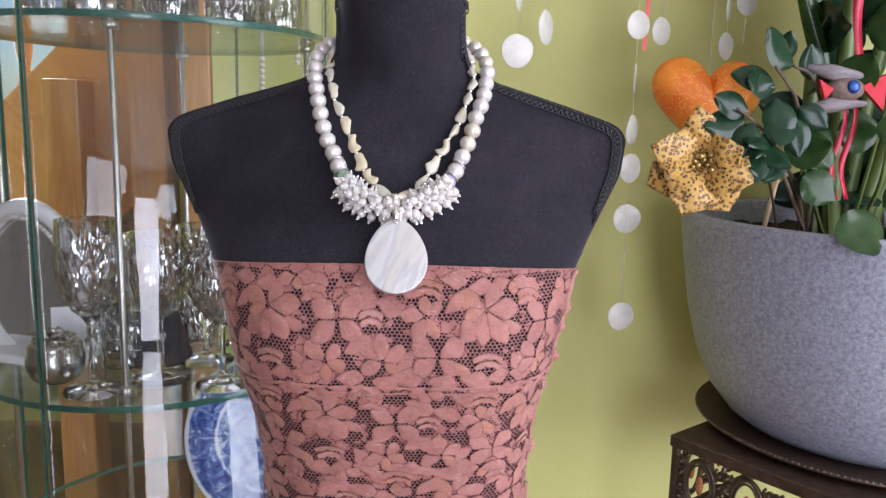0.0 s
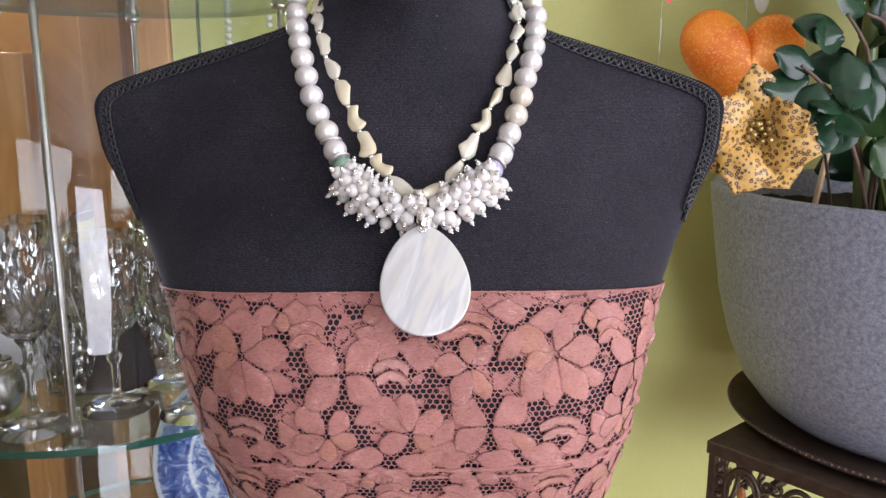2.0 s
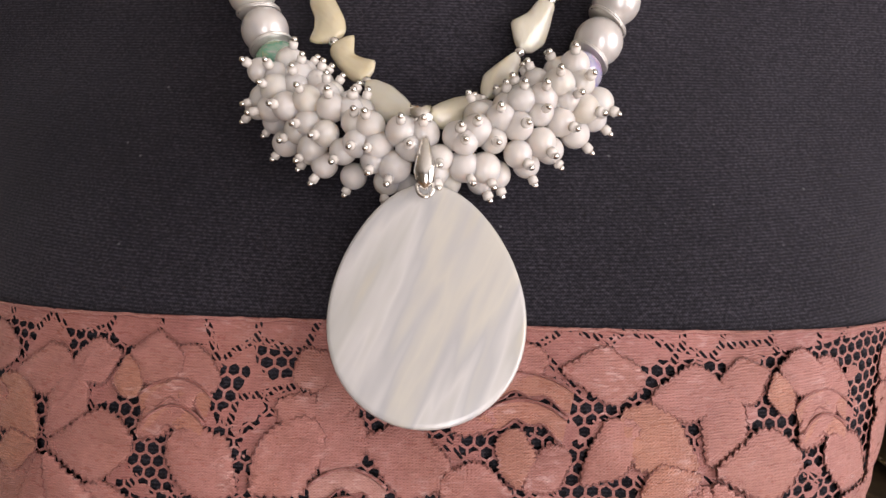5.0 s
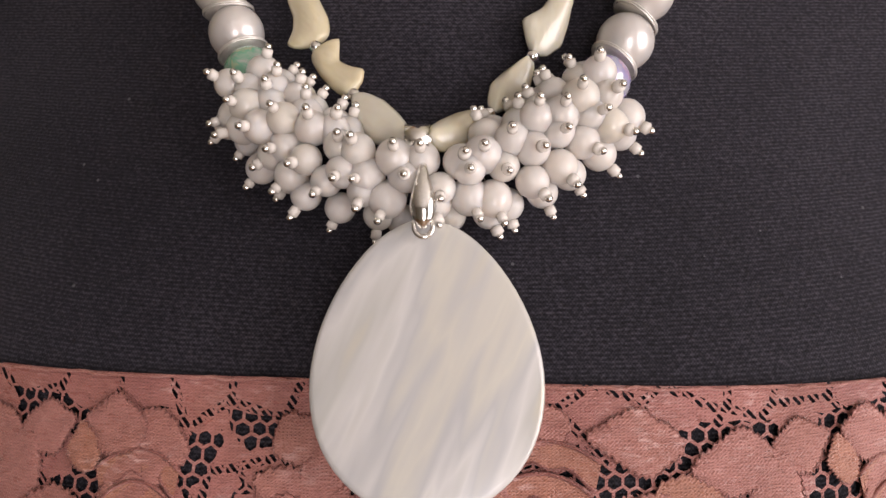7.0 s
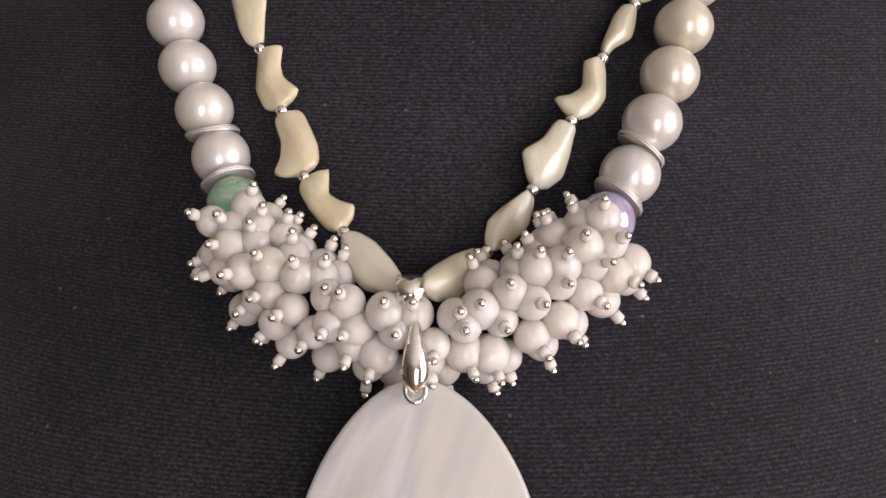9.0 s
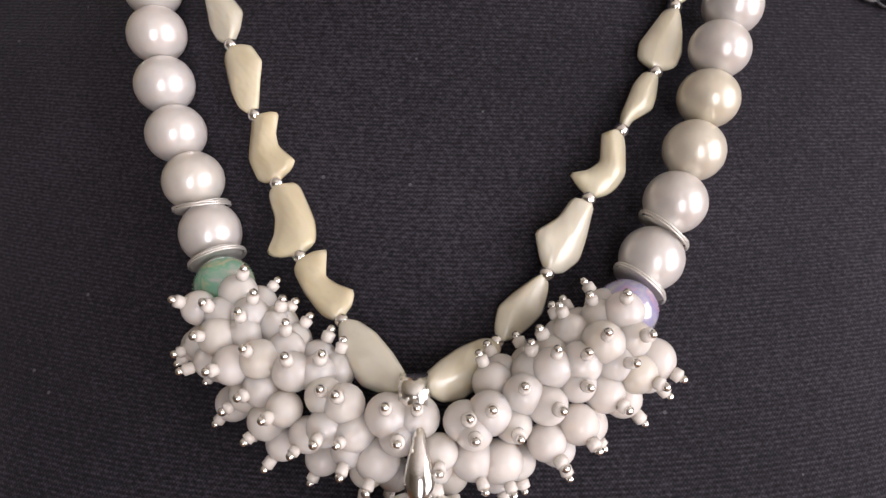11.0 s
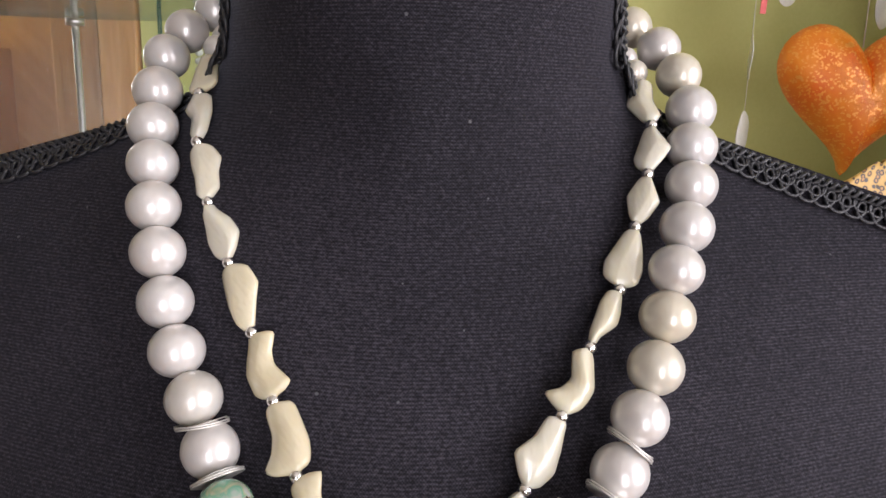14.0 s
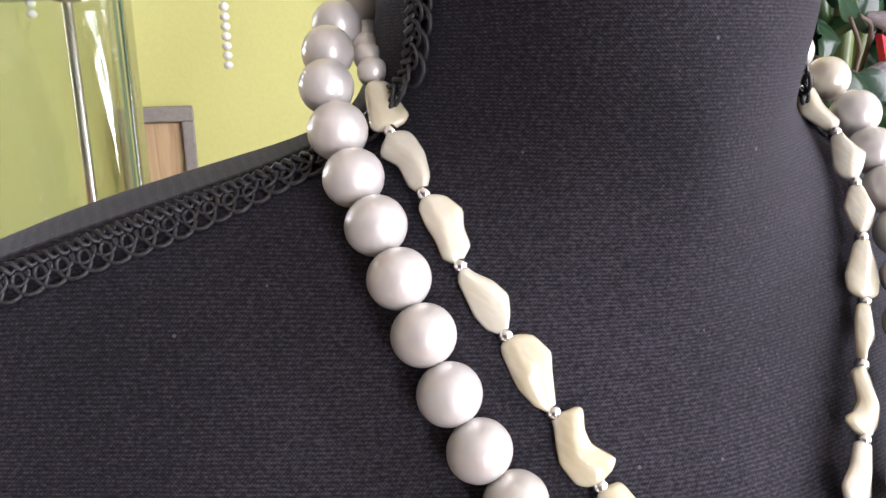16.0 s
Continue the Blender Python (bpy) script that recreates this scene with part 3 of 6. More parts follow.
def pendant_mesh():
    """A domed egg-shaped disc with a rounded rim, 47 x 58 mm, top at the origin, hanging along -z."""
    bm = bmesh.new()
    n, rings = 64, []
    for r, y in ((0.0, -0.0016), (0.5, -0.0015), (0.8, -0.00125), (0.95, -0.0010), (0.985, -0.0009), (0.996, -0.0006), (1.0, 0.0), (0.996, 0.0004), (0.98, 0.0006), (0.0, 0.0006)):
        ring = []
        for k in range(n if r else 1):
            a = 2 * math.pi * k / n
            s, c = math.sin(a), math.cos(a)
            w = 0.0224 * (1 - 0.17 * c - 0.035 * c * c)
            ring.append(bm.verts.new((w * s * r, y, 0.0287 * c * r - 0.0287 - 0.0005)))
        rings.append(ring)
    for a, c in zip(rings, rings[1:]):
        for k in range(n):
            vs = list(dict.fromkeys([a[k % len(a)], a[(k + 1) % n % len(a)], c[(k + 1) % n % len(c)], c[k % len(c)]]))
            if len(vs) > 2:
                bm.faces.new(vs)
    bmesh.ops.recalc_face_normals(bm, faces=bm.faces)
    return mesh_of("pendant", bm, NACRE)


def necklace():
    neck = holder("necklace", "two-strand white pearl and shell chip necklace with mother-of-pearl pendant", "necklace", m=pose(-0.036, 0.60, 1.28))
    back = neck.matrix_world.inverted()

    def put(name, me, m, parent=neck, label=""):
        return part(name, me, None, parent, label, (back @ m) if parent is neck else m)

    # meshes shared by alike pieces
    bm = bmesh.new()
    ball(bm, (0, 0, 0), 1.0, 28, 18)
    pearl = mesh_of("pearl", bm, PEARL)
    bm = bmesh.new()
    ball(bm, (0, 0, 0), 0.0017, 12, 8)
    dot = mesh_of("spacer_bead", bm, SILVER)
    bm = bmesh.new()
    for dz in (-0.00025, 0.00025):
        tube(bm, [(0.0058 * math.cos(a), 0.0058 * math.sin(a), dz + 0.0009 * math.sin(a)) for a in np.linspace(0, 2 * math.pi, 33)[:-1]], 0.00022, 6, True)
    turned(bm, [(0.0020, -0.0001), (0.0056, -0.0001), (0.0056, 0.0001), (0.0020, 0.0001)], 28)
    ring = mesh_of("ring", bm, RING_SILVER)

    # outer strand
    left = [(-0.0745, 0.5845, 1.2585), (-0.0800, 0.5935, 1.2670), (-0.0848, 0.5985, 1.2770), (-0.0900, 0.604, 1.2862), (-0.0940, 0.6095, 1.2962), (-0.0972, 0.615, 1.3068), (-0.1000, 0.6215, 1.3168), (-0.1024, 0.629, 1.3262),
            (-0.1048, 0.637, 1.3350), (-0.1060, 0.645, 1.3440), (-0.1062, 0.654, 1.3530), (-0.1035, 0.664, 1.3605), (-0.0985, 0.676, 1.3670), (-0.090, 0.6885, 1.3725), (-0.078, 0.702, 1.377), (-0.062, 0.713, 1.3805), (-0.037, 0.7225, 1.383)]
    right = [(0.0048, 0.5825, 1.2572), (0.0105, 0.5903, 1.2654), (0.0154, 0.5954, 1.2760), (0.0196, 0.6008, 1.2859), (0.0232, 0.6071, 1.2961), (0.0258, 0.6117, 1.3062), (0.0296, 0.6185, 1.3153), (0.0324, 0.6266, 1.3244),
             (0.0340, 0.634, 1.3335), (0.0355, 0.642, 1.3425), (0.0345, 0.652, 1.3515), (0.0315, 0.663, 1.3590), (0.0260, 0.675, 1.3655), (0.017, 0.6885, 1.3715), (0.005, 0.702, 1.3765), (-0.012, 0.713, 1.3802), (-0.037, 0.7225, 1.383)]
    for rows, lustre, hue in ((left, GREEN_GLASS, "green lustre glass bead"), (right, VIOLET_GLASS, "violet lustre glass bead")):
        bm = bmesh.new()
        ball(bm, (0, 0, 0), 1.0, 24, 16)
        p, d = Vector(rows[0]), (Vector(rows[1]) - Vector(rows[0])).normalized()
        put("lustre_bead", mesh_of("lustre_bead", bm, lustre), along(p, d) @ Matrix.Diagonal((0.0062, 0.0062, 0.0058, 1)), label=hue)
        v = [Vector(p) for p in rows]
        for i, q in enumerate(v[1:-1], 1):
            d = (v[i + 1] - v[i - 1]).normalized()
            gap = ((v[i + 1] - q).length + (q - v[i - 1]).length) / 4 if i < 12 else 0.0062
            rng = random.Random(i * 31 + len(hue))
            r = 0.00655 if i < 10 else 0.0062
            put("pearl", pearl, along(q, d) @ pose(0, 0, 0, 0, 0, rng.uniform(0, 360)) @ Matrix.Diagonal((r, r * rng.uniform(0.985, 1.0), max(r * 0.92, min(r, gap * 1.03)), 1)))
            if i < 3:
                put("ring", ring, along((q + v[i - 1]) / 2, q - v[i - 1]) @ pose(0, 0, 0, 7, -5, 40 * i), label="thin silver ring")

    # inner strand: the silver links between the chips, from the bail up to the neck
    links_l = [(-0.0365, 0.5665, 1.2455), (-0.0500, 0.579, 1.2540), (-0.0600, 0.588, 1.2640), (-0.0668, 0.598, 1.2770), (-0.0732, 0.606, 1.2903), (-0.0802, 0.614, 1.3048), (-0.0868, 0.622, 1.3180), (-0.0915, 0.6305, 1.3318),
               (-0.0945, 0.644, 1.3435), (-0.0945, 0.656, 1.3540)]
    links_r = [(-0.0330, 0.5665, 1.2455), (-0.0200, 0.581, 1.2500), (-0.0105, 0.5875, 1.2622), (-0.0022, 0.595, 1.2762), (0.0050, 0.604, 1.2892), (0.0128, 0.612, 1.3010), (0.0172, 0.619, 1.3150), (0.0212, 0.6265, 1.3270),
               (0.0240, 0.637, 1.3385), (0.0235, 0.650, 1.3500)]
    turn = random.Random(4)
    for side, links in ((0, links_l), (1, links_r)):
        v = [Vector(p) for p in links]
        for i, (a, c) in enumerate(zip(v, v[1:])):
            length = (c - a).length - 0.0014
            face = body_normal((a.x + c.x) / 2, min((a.z + c.z) / 2, 1.34)) if i < 3 or side == 0 else Vector((-0.25, -1, 0.1))
            m = along((a + c) / 2, c - a, face) @ pose(0, 0, 0, 0, 0, turn.uniform(-12, 12)) @ Matrix.Diagonal((length, length, length, 1))
            put("shell_chip", chip_mesh((CHIPS_LEFT, CHIPS_RIGHT)[side][i], turn.uniform(-0.5, 0.5), turn.uniform(-0.25, 0.25)), m)
            if i:
                put("spacer_bead", dot, Matrix.Translation(a))
        # small pearls round the back of the neck
        line = Line(spline([v[-1]] + [(-0.037 + (-1 if side == 0 else 1) * dx, y, z) for dx, y, z in ((0.056, 0.668, 1.360), (0.051, 0.688, 1.3665), (0.036, 0.707, 1.372), (0.012, 0.718, 1.375))], 8))
        s = 0.004
        while s < line.length:
            p, d = line.at(s)
            put("pearl", pearl, Matrix.Translation(p) @ Matrix.Diagonal((0.0036, 0.0036, 0.0036, 1)))
            s += 0.0072

    # cluster of beaded head pins round the front of the outer strand
    bm = bmesh.new()
    ball(bm, (0, 0, 0), 1.0, 20, 14)
    stone = mesh_of("milky_bead", bm, MILKY)
    bm = bmesh.new()
    turned(bm, [(0, -0.00155), (0.0009, -0.00155), (0.00145, -0.0011), (0.0015, 0.0011), (0.0009, 0.00155), (0, 0.00155)], 12)
    seed = mesh_of("seed_bead", bm, SEED)
    bm = bmesh.new()
    ball(bm, (0, 0, 0), 0.00085, 12, 8)
    tube(bm, [(0, 0, -0.012), (0, 0, 0)], 0.0003, 6)
    head = mesh_of("pin", bm, SILVER)
    core = Line(spline([(-0.0735, 0.5825, 1.2540), (-0.0665, 0.5770, 1.2480), (-0.0560, 0.5720, 1.2425), (-0.0450, 0.5690, 1.2390), (-0.0340, 0.5680, 1.2380), (-0.0235, 0.5690, 1.2395), (-0.0125, 0.5715, 1.2435), (-0.0025, 0.5760, 1.2490), (0.0045, 0.5800, 1.2545)], 12))
    rng = random.Random(11)
    rows = 15
    for i in range(rows):
        for j, deg in enumerate((-100, -62, -24, 14, 52, 90)):
            if deg > 40 and 5 <= i <= 9:
                continue
            s = core.length * (i + 0.5 + (0.25 if j % 2 else -0.25) + rng.uniform(-0.15, 0.15)) / rows
            p, d = core.at(s)
            out = body_normal(p.x, p.z)
            out = (out - d * out.dot(d)).normalized()
            side = d.cross(out)
            if side.z > 0:
                side = -side
            a = radians(deg + rng.uniform(-13, 13))
            way = (out * math.cos(a) - side * math.sin(a)).normalized()
            spread = (s / core.length - 0.5) * 0.4
            way = (way + d * (spread + rng.uniform(-0.18, 0.18))).normalized()
            r = rng.choice((0.0036, 0.0038, 0.0041, 0.0034))
            far = rng.uniform(0.0056, 0.0078) + (0.0026 if deg < -80 else 0.0012 if abs(deg) > 55 else 0)
            if deg > 60:
                far *= 0.75
            m = along(p + way * far, way, out if abs(way.dot(out)) < 0.9 else d)
            bead = put("milky_bead", stone, m @ Matrix.Diagonal((r, r, r, 1)))
            grip = Matrix.Diagonal((1 / r, 1 / r, 1 / r, 1))
            long = rng.uniform(0.55, 0.9)
            put("seed_bead", seed, grip @ pose(0, 0, r + 0.0011 * long) @ Matrix.Diagonal((rng.uniform(0.72, 0.9),) * 2 + (long * 0.85, 1)), bead, "white seed bead")
            put("pin", head, grip @ pose(0, 0, r + 0.0025 * long + 0.0004), bead, "silver ball-headed pin")

    # pendant on its silver bail
    hang = along((-0.0330, 0.5585, 1.2315), (-0.045, 0.50, 0.866), (0, -1, 0.58)) @ pose(0, 0, 0, 0, 0, 0)
    put("pendant", pendant_mesh(), hang, label="large egg-shaped mother-of-pearl pendant")
    bm = bmesh.new()
    rings = []
    for t, w, d in ((0.0, 0.0006, 0.0005), (0.12, 0.0020, 0.0014), (0.3, 0.0027, 0.0018), (0.55, 0.0021, 0.0015), (0.8, 0.0012, 0.0011), (1.0, 0.0008, 0.0008)):
        rings.append([bm.verts.new((w * math.cos(a), -0.0040 - 0.0008 * math.sin(math.pi * t) + d * math.sin(a), -0.0035 + 0.0125 * t)) for a in np.linspace(0, 2 * math.pi, 17)[:-1]])
    for a, c in zip(rings, rings[1:]):
        for k in range(16):
            bm.faces.new((a[k], a[(k + 1) % 16], c[(k + 1) % 16], c[k]))
    bm.faces.new(rings[0][::-1]), bm.faces.new(rings[-1])
    tube(bm, [(0.0019 * math.cos(a), -0.0036, -0.0030 + 0.0019 * math.sin(a)) for a in np.linspace(0, 2 * math.pi, 19)[:-1]], 0.0005, 8, True)
    put("bail", mesh_of("bail", bm, SILVER), hang @ pose(0, 0, 0.0006) @ Matrix.Diagonal((1.0, 1.0, 1.15, 1)), label="polished silver teardrop bail")
    bm = bmesh.new()
    tube(bm, [(0.0021 * math.cos(a), 0, 0.0024 * math.sin(a)) for a in np.linspace(0, 2 * math.pi, 19)[:-1]], 0.0005, 8, True)
    turned(bm, [(0.0034, -0.0025), (0.0039, -0.0025), (0.0039, 0.0025), (0.0034, 0.0025)], 24)
    put("bail_sleeve", mesh_of("bail_sleeve", bm, SILVER), along((-0.0347, 0.5650, 1.2458), (1, 0, 0.05)), label="silver sleeve that joins the strand")


necklace()


# ---- the lace top ----
def thread(name, dark, light, sheen, rough):
    m, t, b = shader(name, light, rough)
    v = coords(t, space="Object")
    sep = t.nodes.new("ShaderNodeSeparateXYZ")
    t.links.new(v, sep.inputs["Vector"])
    wob = maths(t, "MULTIPLY", noise_of(t, v, 220, 4), 9.0)
    weft = maths(t, "SINE", maths(t, "ADD", maths(t, "MULTIPLY", sep.outputs["Z"], 2 * math.pi / 0.00060), wob))
    warp = maths(t, "SINE", maths(t, "ADD", maths(t, "MULTIPLY", sep.outputs["X"], 2 * math.pi / 0.00085), wob))
    weave = maths(t, "ADD", maths(t, "MULTIPLY", maths(t, "MULTIPLY", weft, warp), 0.6), maths(t, "MULTIPLY", weft, 0.4))
    fine = noise_of(t, coords(t, (500, 500, 1900)), 1.0, 4)
    crease = noise_of(t, v, 190, 5, 0.6, 1.4)
    broad = noise_of(t, v, 60, 4)
    tone = maths(t, "ADD", maths(t, "ADD", maths(t, "MULTIPLY", broad, 0.45), maths(t, "MULTIPLY", fine, 0.35)), maths(t, "ADD", maths(t, "MULTIPLY", weave, 0.10), maths(t, "MULTIPLY", crease, 0.2)))
    isle = t.nodes.new("ShaderNodeNewGeometry")
    shade = ramp(t, isle.outputs["Random Per Island"], [(0.0, (0.90, 0.89, 0.89)), (1.0, (1.03, 1.02, 1.01))])
    hue = ramp(t, noise_of(t, v, 42, 3), [(0.45, (1, 1, 1)), (0.65, (1.04, 1.07, 0.82))])
    base = mixed(t, "MULTIPLY", 1.0, ramp(t, tone, [(0.36, dark), (0.64, light)]), shade)
    # satin glints, painted into the base colour as pale pink streaks in patches
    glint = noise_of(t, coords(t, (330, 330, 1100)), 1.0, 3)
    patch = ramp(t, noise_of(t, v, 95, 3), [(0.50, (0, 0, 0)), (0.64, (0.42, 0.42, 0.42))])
    painted_shine = maths(t, "MULTIPLY", ramp(t, glint, [(0.52, (0, 0, 0)), (0.66, (1, 1, 1))]), patch)
    t.links.new(mixed(t, "MIX", painted_shine, mixed(t, "MULTIPLY", 0.25, base, hue), (0.74, 0.50, 0.46)), b.inputs["Base Color"])
    t.links.new(ramp(t, glint, [(0.45, (rough, rough, rough)), (0.62, (0.24, 0.24, 0.24))]), b.inputs["Roughness"])
    b.inputs["Sheen Weight"].default_value = sheen
    b.inputs["Sheen Tint"].default_value = (1.0, 0.75, 0.72, 1)
    bump(t, b, maths(t, "ADD", maths(t, "MULTIPLY", weave, 0.3), maths(t, "ADD", fine, crease)), 0.9, 0.0004)
    return m, t, b


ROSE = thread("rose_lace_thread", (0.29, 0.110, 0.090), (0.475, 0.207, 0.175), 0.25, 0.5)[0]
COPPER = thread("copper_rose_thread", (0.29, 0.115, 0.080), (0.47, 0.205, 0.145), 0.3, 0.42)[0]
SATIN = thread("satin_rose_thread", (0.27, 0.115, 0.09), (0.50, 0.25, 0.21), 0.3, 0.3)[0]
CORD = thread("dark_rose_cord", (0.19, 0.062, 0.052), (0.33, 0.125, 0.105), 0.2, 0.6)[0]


def net_lace():
    m, t, b = thread("rose_net", (0.25, 0.09, 0.078), (0.42, 0.17, 0.15), 0.2, 0.5)
    flat = t.nodes.new("ShaderNodeSeparateXYZ")
    t.links.new(coords(t), flat.inputs["Vector"])
    plane = t.nodes.new("ShaderNodeCombineXYZ")
    t.links.new(flat.outputs["X"], plane.inputs["X"])
    t.links.new(maths(t, "MULTIPLY", flat.outputs["Z"], 1.15), plane.inputs["Y"])
    v = plane.outputs["Vector"]
    # a honeycomb of six-sided meshes, a little pulled about
    drift = nd(t, "ShaderNodeTexNoise", Scale=120.0, Detail=2.0)
    t.links.new(v, drift.inputs["Vector"])
    offset = vmath(t, "SCALE", vmath(t, "SUBTRACT", drift.outputs["Color"], (0.5, 0.5, 0.5)))
    offset.node.inputs["Scale"].default_value = 0.0022
    grid = vmath(t, "SCALE", vmath(t, "ADD", v, offset))
    grid.node.inputs["Scale"].default_value = 1 / 0.0032
    pitch, hold = (1.0, 1.7320508, 1.0), (0.5, 0.8660254, 0.5)
    one = vmath(t, "ABSOLUTE", vmath(t, "SUBTRACT", vmath(t, "WRAP", grid, pitch, (0, 0, 0)), hold))
    two = vmath(t, "ABSOLUTE", vmath(t, "SUBTRACT", vmath(t, "WRAP", vmath(t, "ADD", grid, hold), pitch, (0, 0, 0)), hold))

    def to_edge(cell):
        q = t.nodes.new("ShaderNodeSeparateXYZ")
        t.links.new(cell, q.inputs["Vector"])
        slant = maths(t, "ADD", maths(t, "MULTIPLY", q.outputs["X"], 0.5), maths(t, "MULTIPLY", q.outputs["Y"], 0.8660254))
        return maths(t, "SUBTRACT", 0.5, maths(t, "MAXIMUM", slant, q.outputs["X"]))
    strand = maths(t, "LESS_THAN", maths(t, "MAXIMUM", to_edge(one), to_edge(two)), 0.10)
    filled = maths(t, "GREATER_THAN", noise_of(t, v, 70, 3), 0.54)
    filled = maths(t, "MAXIMUM", filled, maths(t, "GREATER_THAN", maths(t, "ADD", flat.outputs["Z"], maths(t, "MULTIPLY", noise_of(t, v, 90, 2), 0.006)), 0.0945))
    # ladders of small gaps that outline the woven shapes in the ground
    shape = t.nodes.new("ShaderNodeTexVoronoi")
    shape.voronoi_dimensions, shape.feature = "2D", "DISTANCE_TO_EDGE"
    shape.inputs["Scale"].default_value = 1 / 0.013
    t.links.new(v, shape.inputs["Vector"])
    rung = maths(t, "GREATER_THAN", maths(t, "SINE", maths(t, "MULTIPLY", maths(t, "ADD", flat.outputs["X"], flat.outputs["Z"]), 2 * math.pi / 0.0017)), 0.25)
    closed = maths(t, "MAXIMUM", maths(t, "GREATER_THAN", shape.outputs["Distance"], 0.07), rung)
    solid = maths(t, "MAXIMUM", strand, maths(t, "MULTIPLY", filled, closed))
    t.links.new(solid, b.inputs["Alpha"])
    return m


NET = net_lace()


class Sheet:
    """The lace's own plane: s, the way round the front from its middle, and the height z."""

    def __init__(self):
        self.zs = np.arange(0.80, 1.2041, 0.004)
        self.tabs = []
        u = np.sin(np.linspace(-math.pi / 2, math.pi / 2, 161)) * 0.9999
        for z in self.zs:
            c = val(MID, z)
            xs = c + np.array([half(z, q) * q for q in u])
            ys = np.array([body_front(x, z) for x in xs])
            s = np.concatenate([[0], np.cumsum(np.hypot(np.diff(xs), np.diff(ys)))])
            self.tabs.append((s - s[80], xs))
        self.reach = min(t[0][-1] for t in self.tabs)

    def at(self, s, z, off=0.0):
        # the top edge dips towards the arms
        z -= 0.008 * min(1.4, (s / 0.16) ** 2) * min(1, max(0, (z - 1.12) / 0.07))
        k = min(max((z - 0.80) / 0.004, 0), len(self.zs) - 1.001)
        i, f = int(k), k - int(k)
        x = (1 - f) * np.interp(s, *self.tabs[i]) + f * np.interp(s, *self.tabs[i + 1])
        z = min(z, 1.203)
        n = body_normal(x, z)
        # gathers at the seam and soft folds below it
        fold = 0.0016 * math.exp(-((z - 1.1115) / 0.0045) ** 2) * (1 + 0.8 * noise.noise((s * 140, z * 300, 0)))
        if z < 1.108:
            fold += 0.0011 * (1 + noise.noise((s * 45, z * 150, 3.0)))
        p = Vector((x, body_front(x, z), z)) + n * (0.0012 + off + fold)
        return p - Vector((-0.036, 0.6, 1.1))


def petal(bm, sheet, s, z, ds, dz, fat, mat, lift=0.0, start=0.10):
    """One woven petal from (s, z) towards (s + ds, z + dz) with a corded rim and a vein down its middle."""
    length = math.hypot(ds, dz)
    ds, dz, length = ds * 1.13, dz * 1.13, length * 1.13
    ax, az = ds / length, dz / length
    n = 27
    left, right = [], []
    for i in range(n):
        t = i / (n - 1)
        w = fat * 0.80 * length * math.sin(math.pi * (0.02 + 0.955 * t) ** 1.25) ** 0.7 + 0.0002
        q = start + (1 - start) * t
        w1 = w * 1.08 * (1 + 0.12 * math.sin(9 * t + s * 400) + 0.14 * noise.noise((t * 9, s * 200, z * 200)))
        w *= 1.08 * (1 + 0.12 * math.sin(8 * t + z * 400) + 0.14 * noise.noise((t * 9, s * 200 + 5, z * 200)))
        notch = (0.07, -0.05)[i % 2] * length * fat
        w, w1 = w + notch, w1 + notch
        left.append((s + ax * length * q - az * w, z + az * length * q + ax * w))
        right.append((s + ax * length * q + az * w1, z + az * length * q - ax * w1))
    rim = left + right[::-1]
    spine = [((a[0] + c[0]) / 2, (a[1] + c[1]) / 2) for a, c in zip(left, right)]
    top = 1.1975

    def lay(p, off):
        return sheet.at(p[0], min(p[1], top), off)
    L = [bm.verts.new(lay(p, 0.0004 + lift)) for p in left]
    R = [bm.verts.new(lay(p, 0.0004 + lift)) for p in right]
    L2 = [bm.verts.new(lay((p[0] * 0.5 + m[0] * 0.5, p[1] * 0.5 + m[1] * 0.5), 0.0010 + lift)) for p, m in zip(left, spine)]
    R2 = [bm.verts.new(lay((p[0] * 0.5 + m[0] * 0.5, p[1] * 0.5 + m[1] * 0.5), 0.0010 + lift)) for p, m in zip(right, spine)]
    M = [bm.verts.new(lay(p, 0.0005 + lift)) for p in spine]
    for i in range(n - 1):
        for a, c in ((L, L2), (L2, M), (M, R2), (R2, R)):
            f = bm.faces.new((a[i], c[i], c[i + 1], a[i + 1]))
            f.material_index, f.smooth = mat, True
    tube(bm, [lay(p, 0.0005 + lift) for p in rim], 0.0002, 3, True, 3)


def blossom(top, sheet, s, z, petals, k=0.000142):
    """A lace flower. petals: (way across, way down, fatness, thread) in k metres from its middle."""
    if abs(s) > sheet.reach - 0.004:
        return
    bm = bmesh.new()
    for i, (dx, dy, fat, mat) in enumerate(petals):
        petal(bm, sheet, s, z, dx * k, -dy * k, fat, mat, 0.0003 * (i % 3))
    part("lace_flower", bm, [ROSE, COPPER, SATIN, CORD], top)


def leaf_of(top, sheet, s, z, dx, dy, fat, mat, k=0.000142):
    if abs(s) > sheet.reach - 0.003:
        return
    bm = bmesh.new()
    petal(bm, sheet, s - dx * k / 2, z + dy * k / 2, dx * k, -dy * k, fat, mat, 0.0001, 0.0)
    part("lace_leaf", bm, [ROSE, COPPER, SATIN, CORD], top)


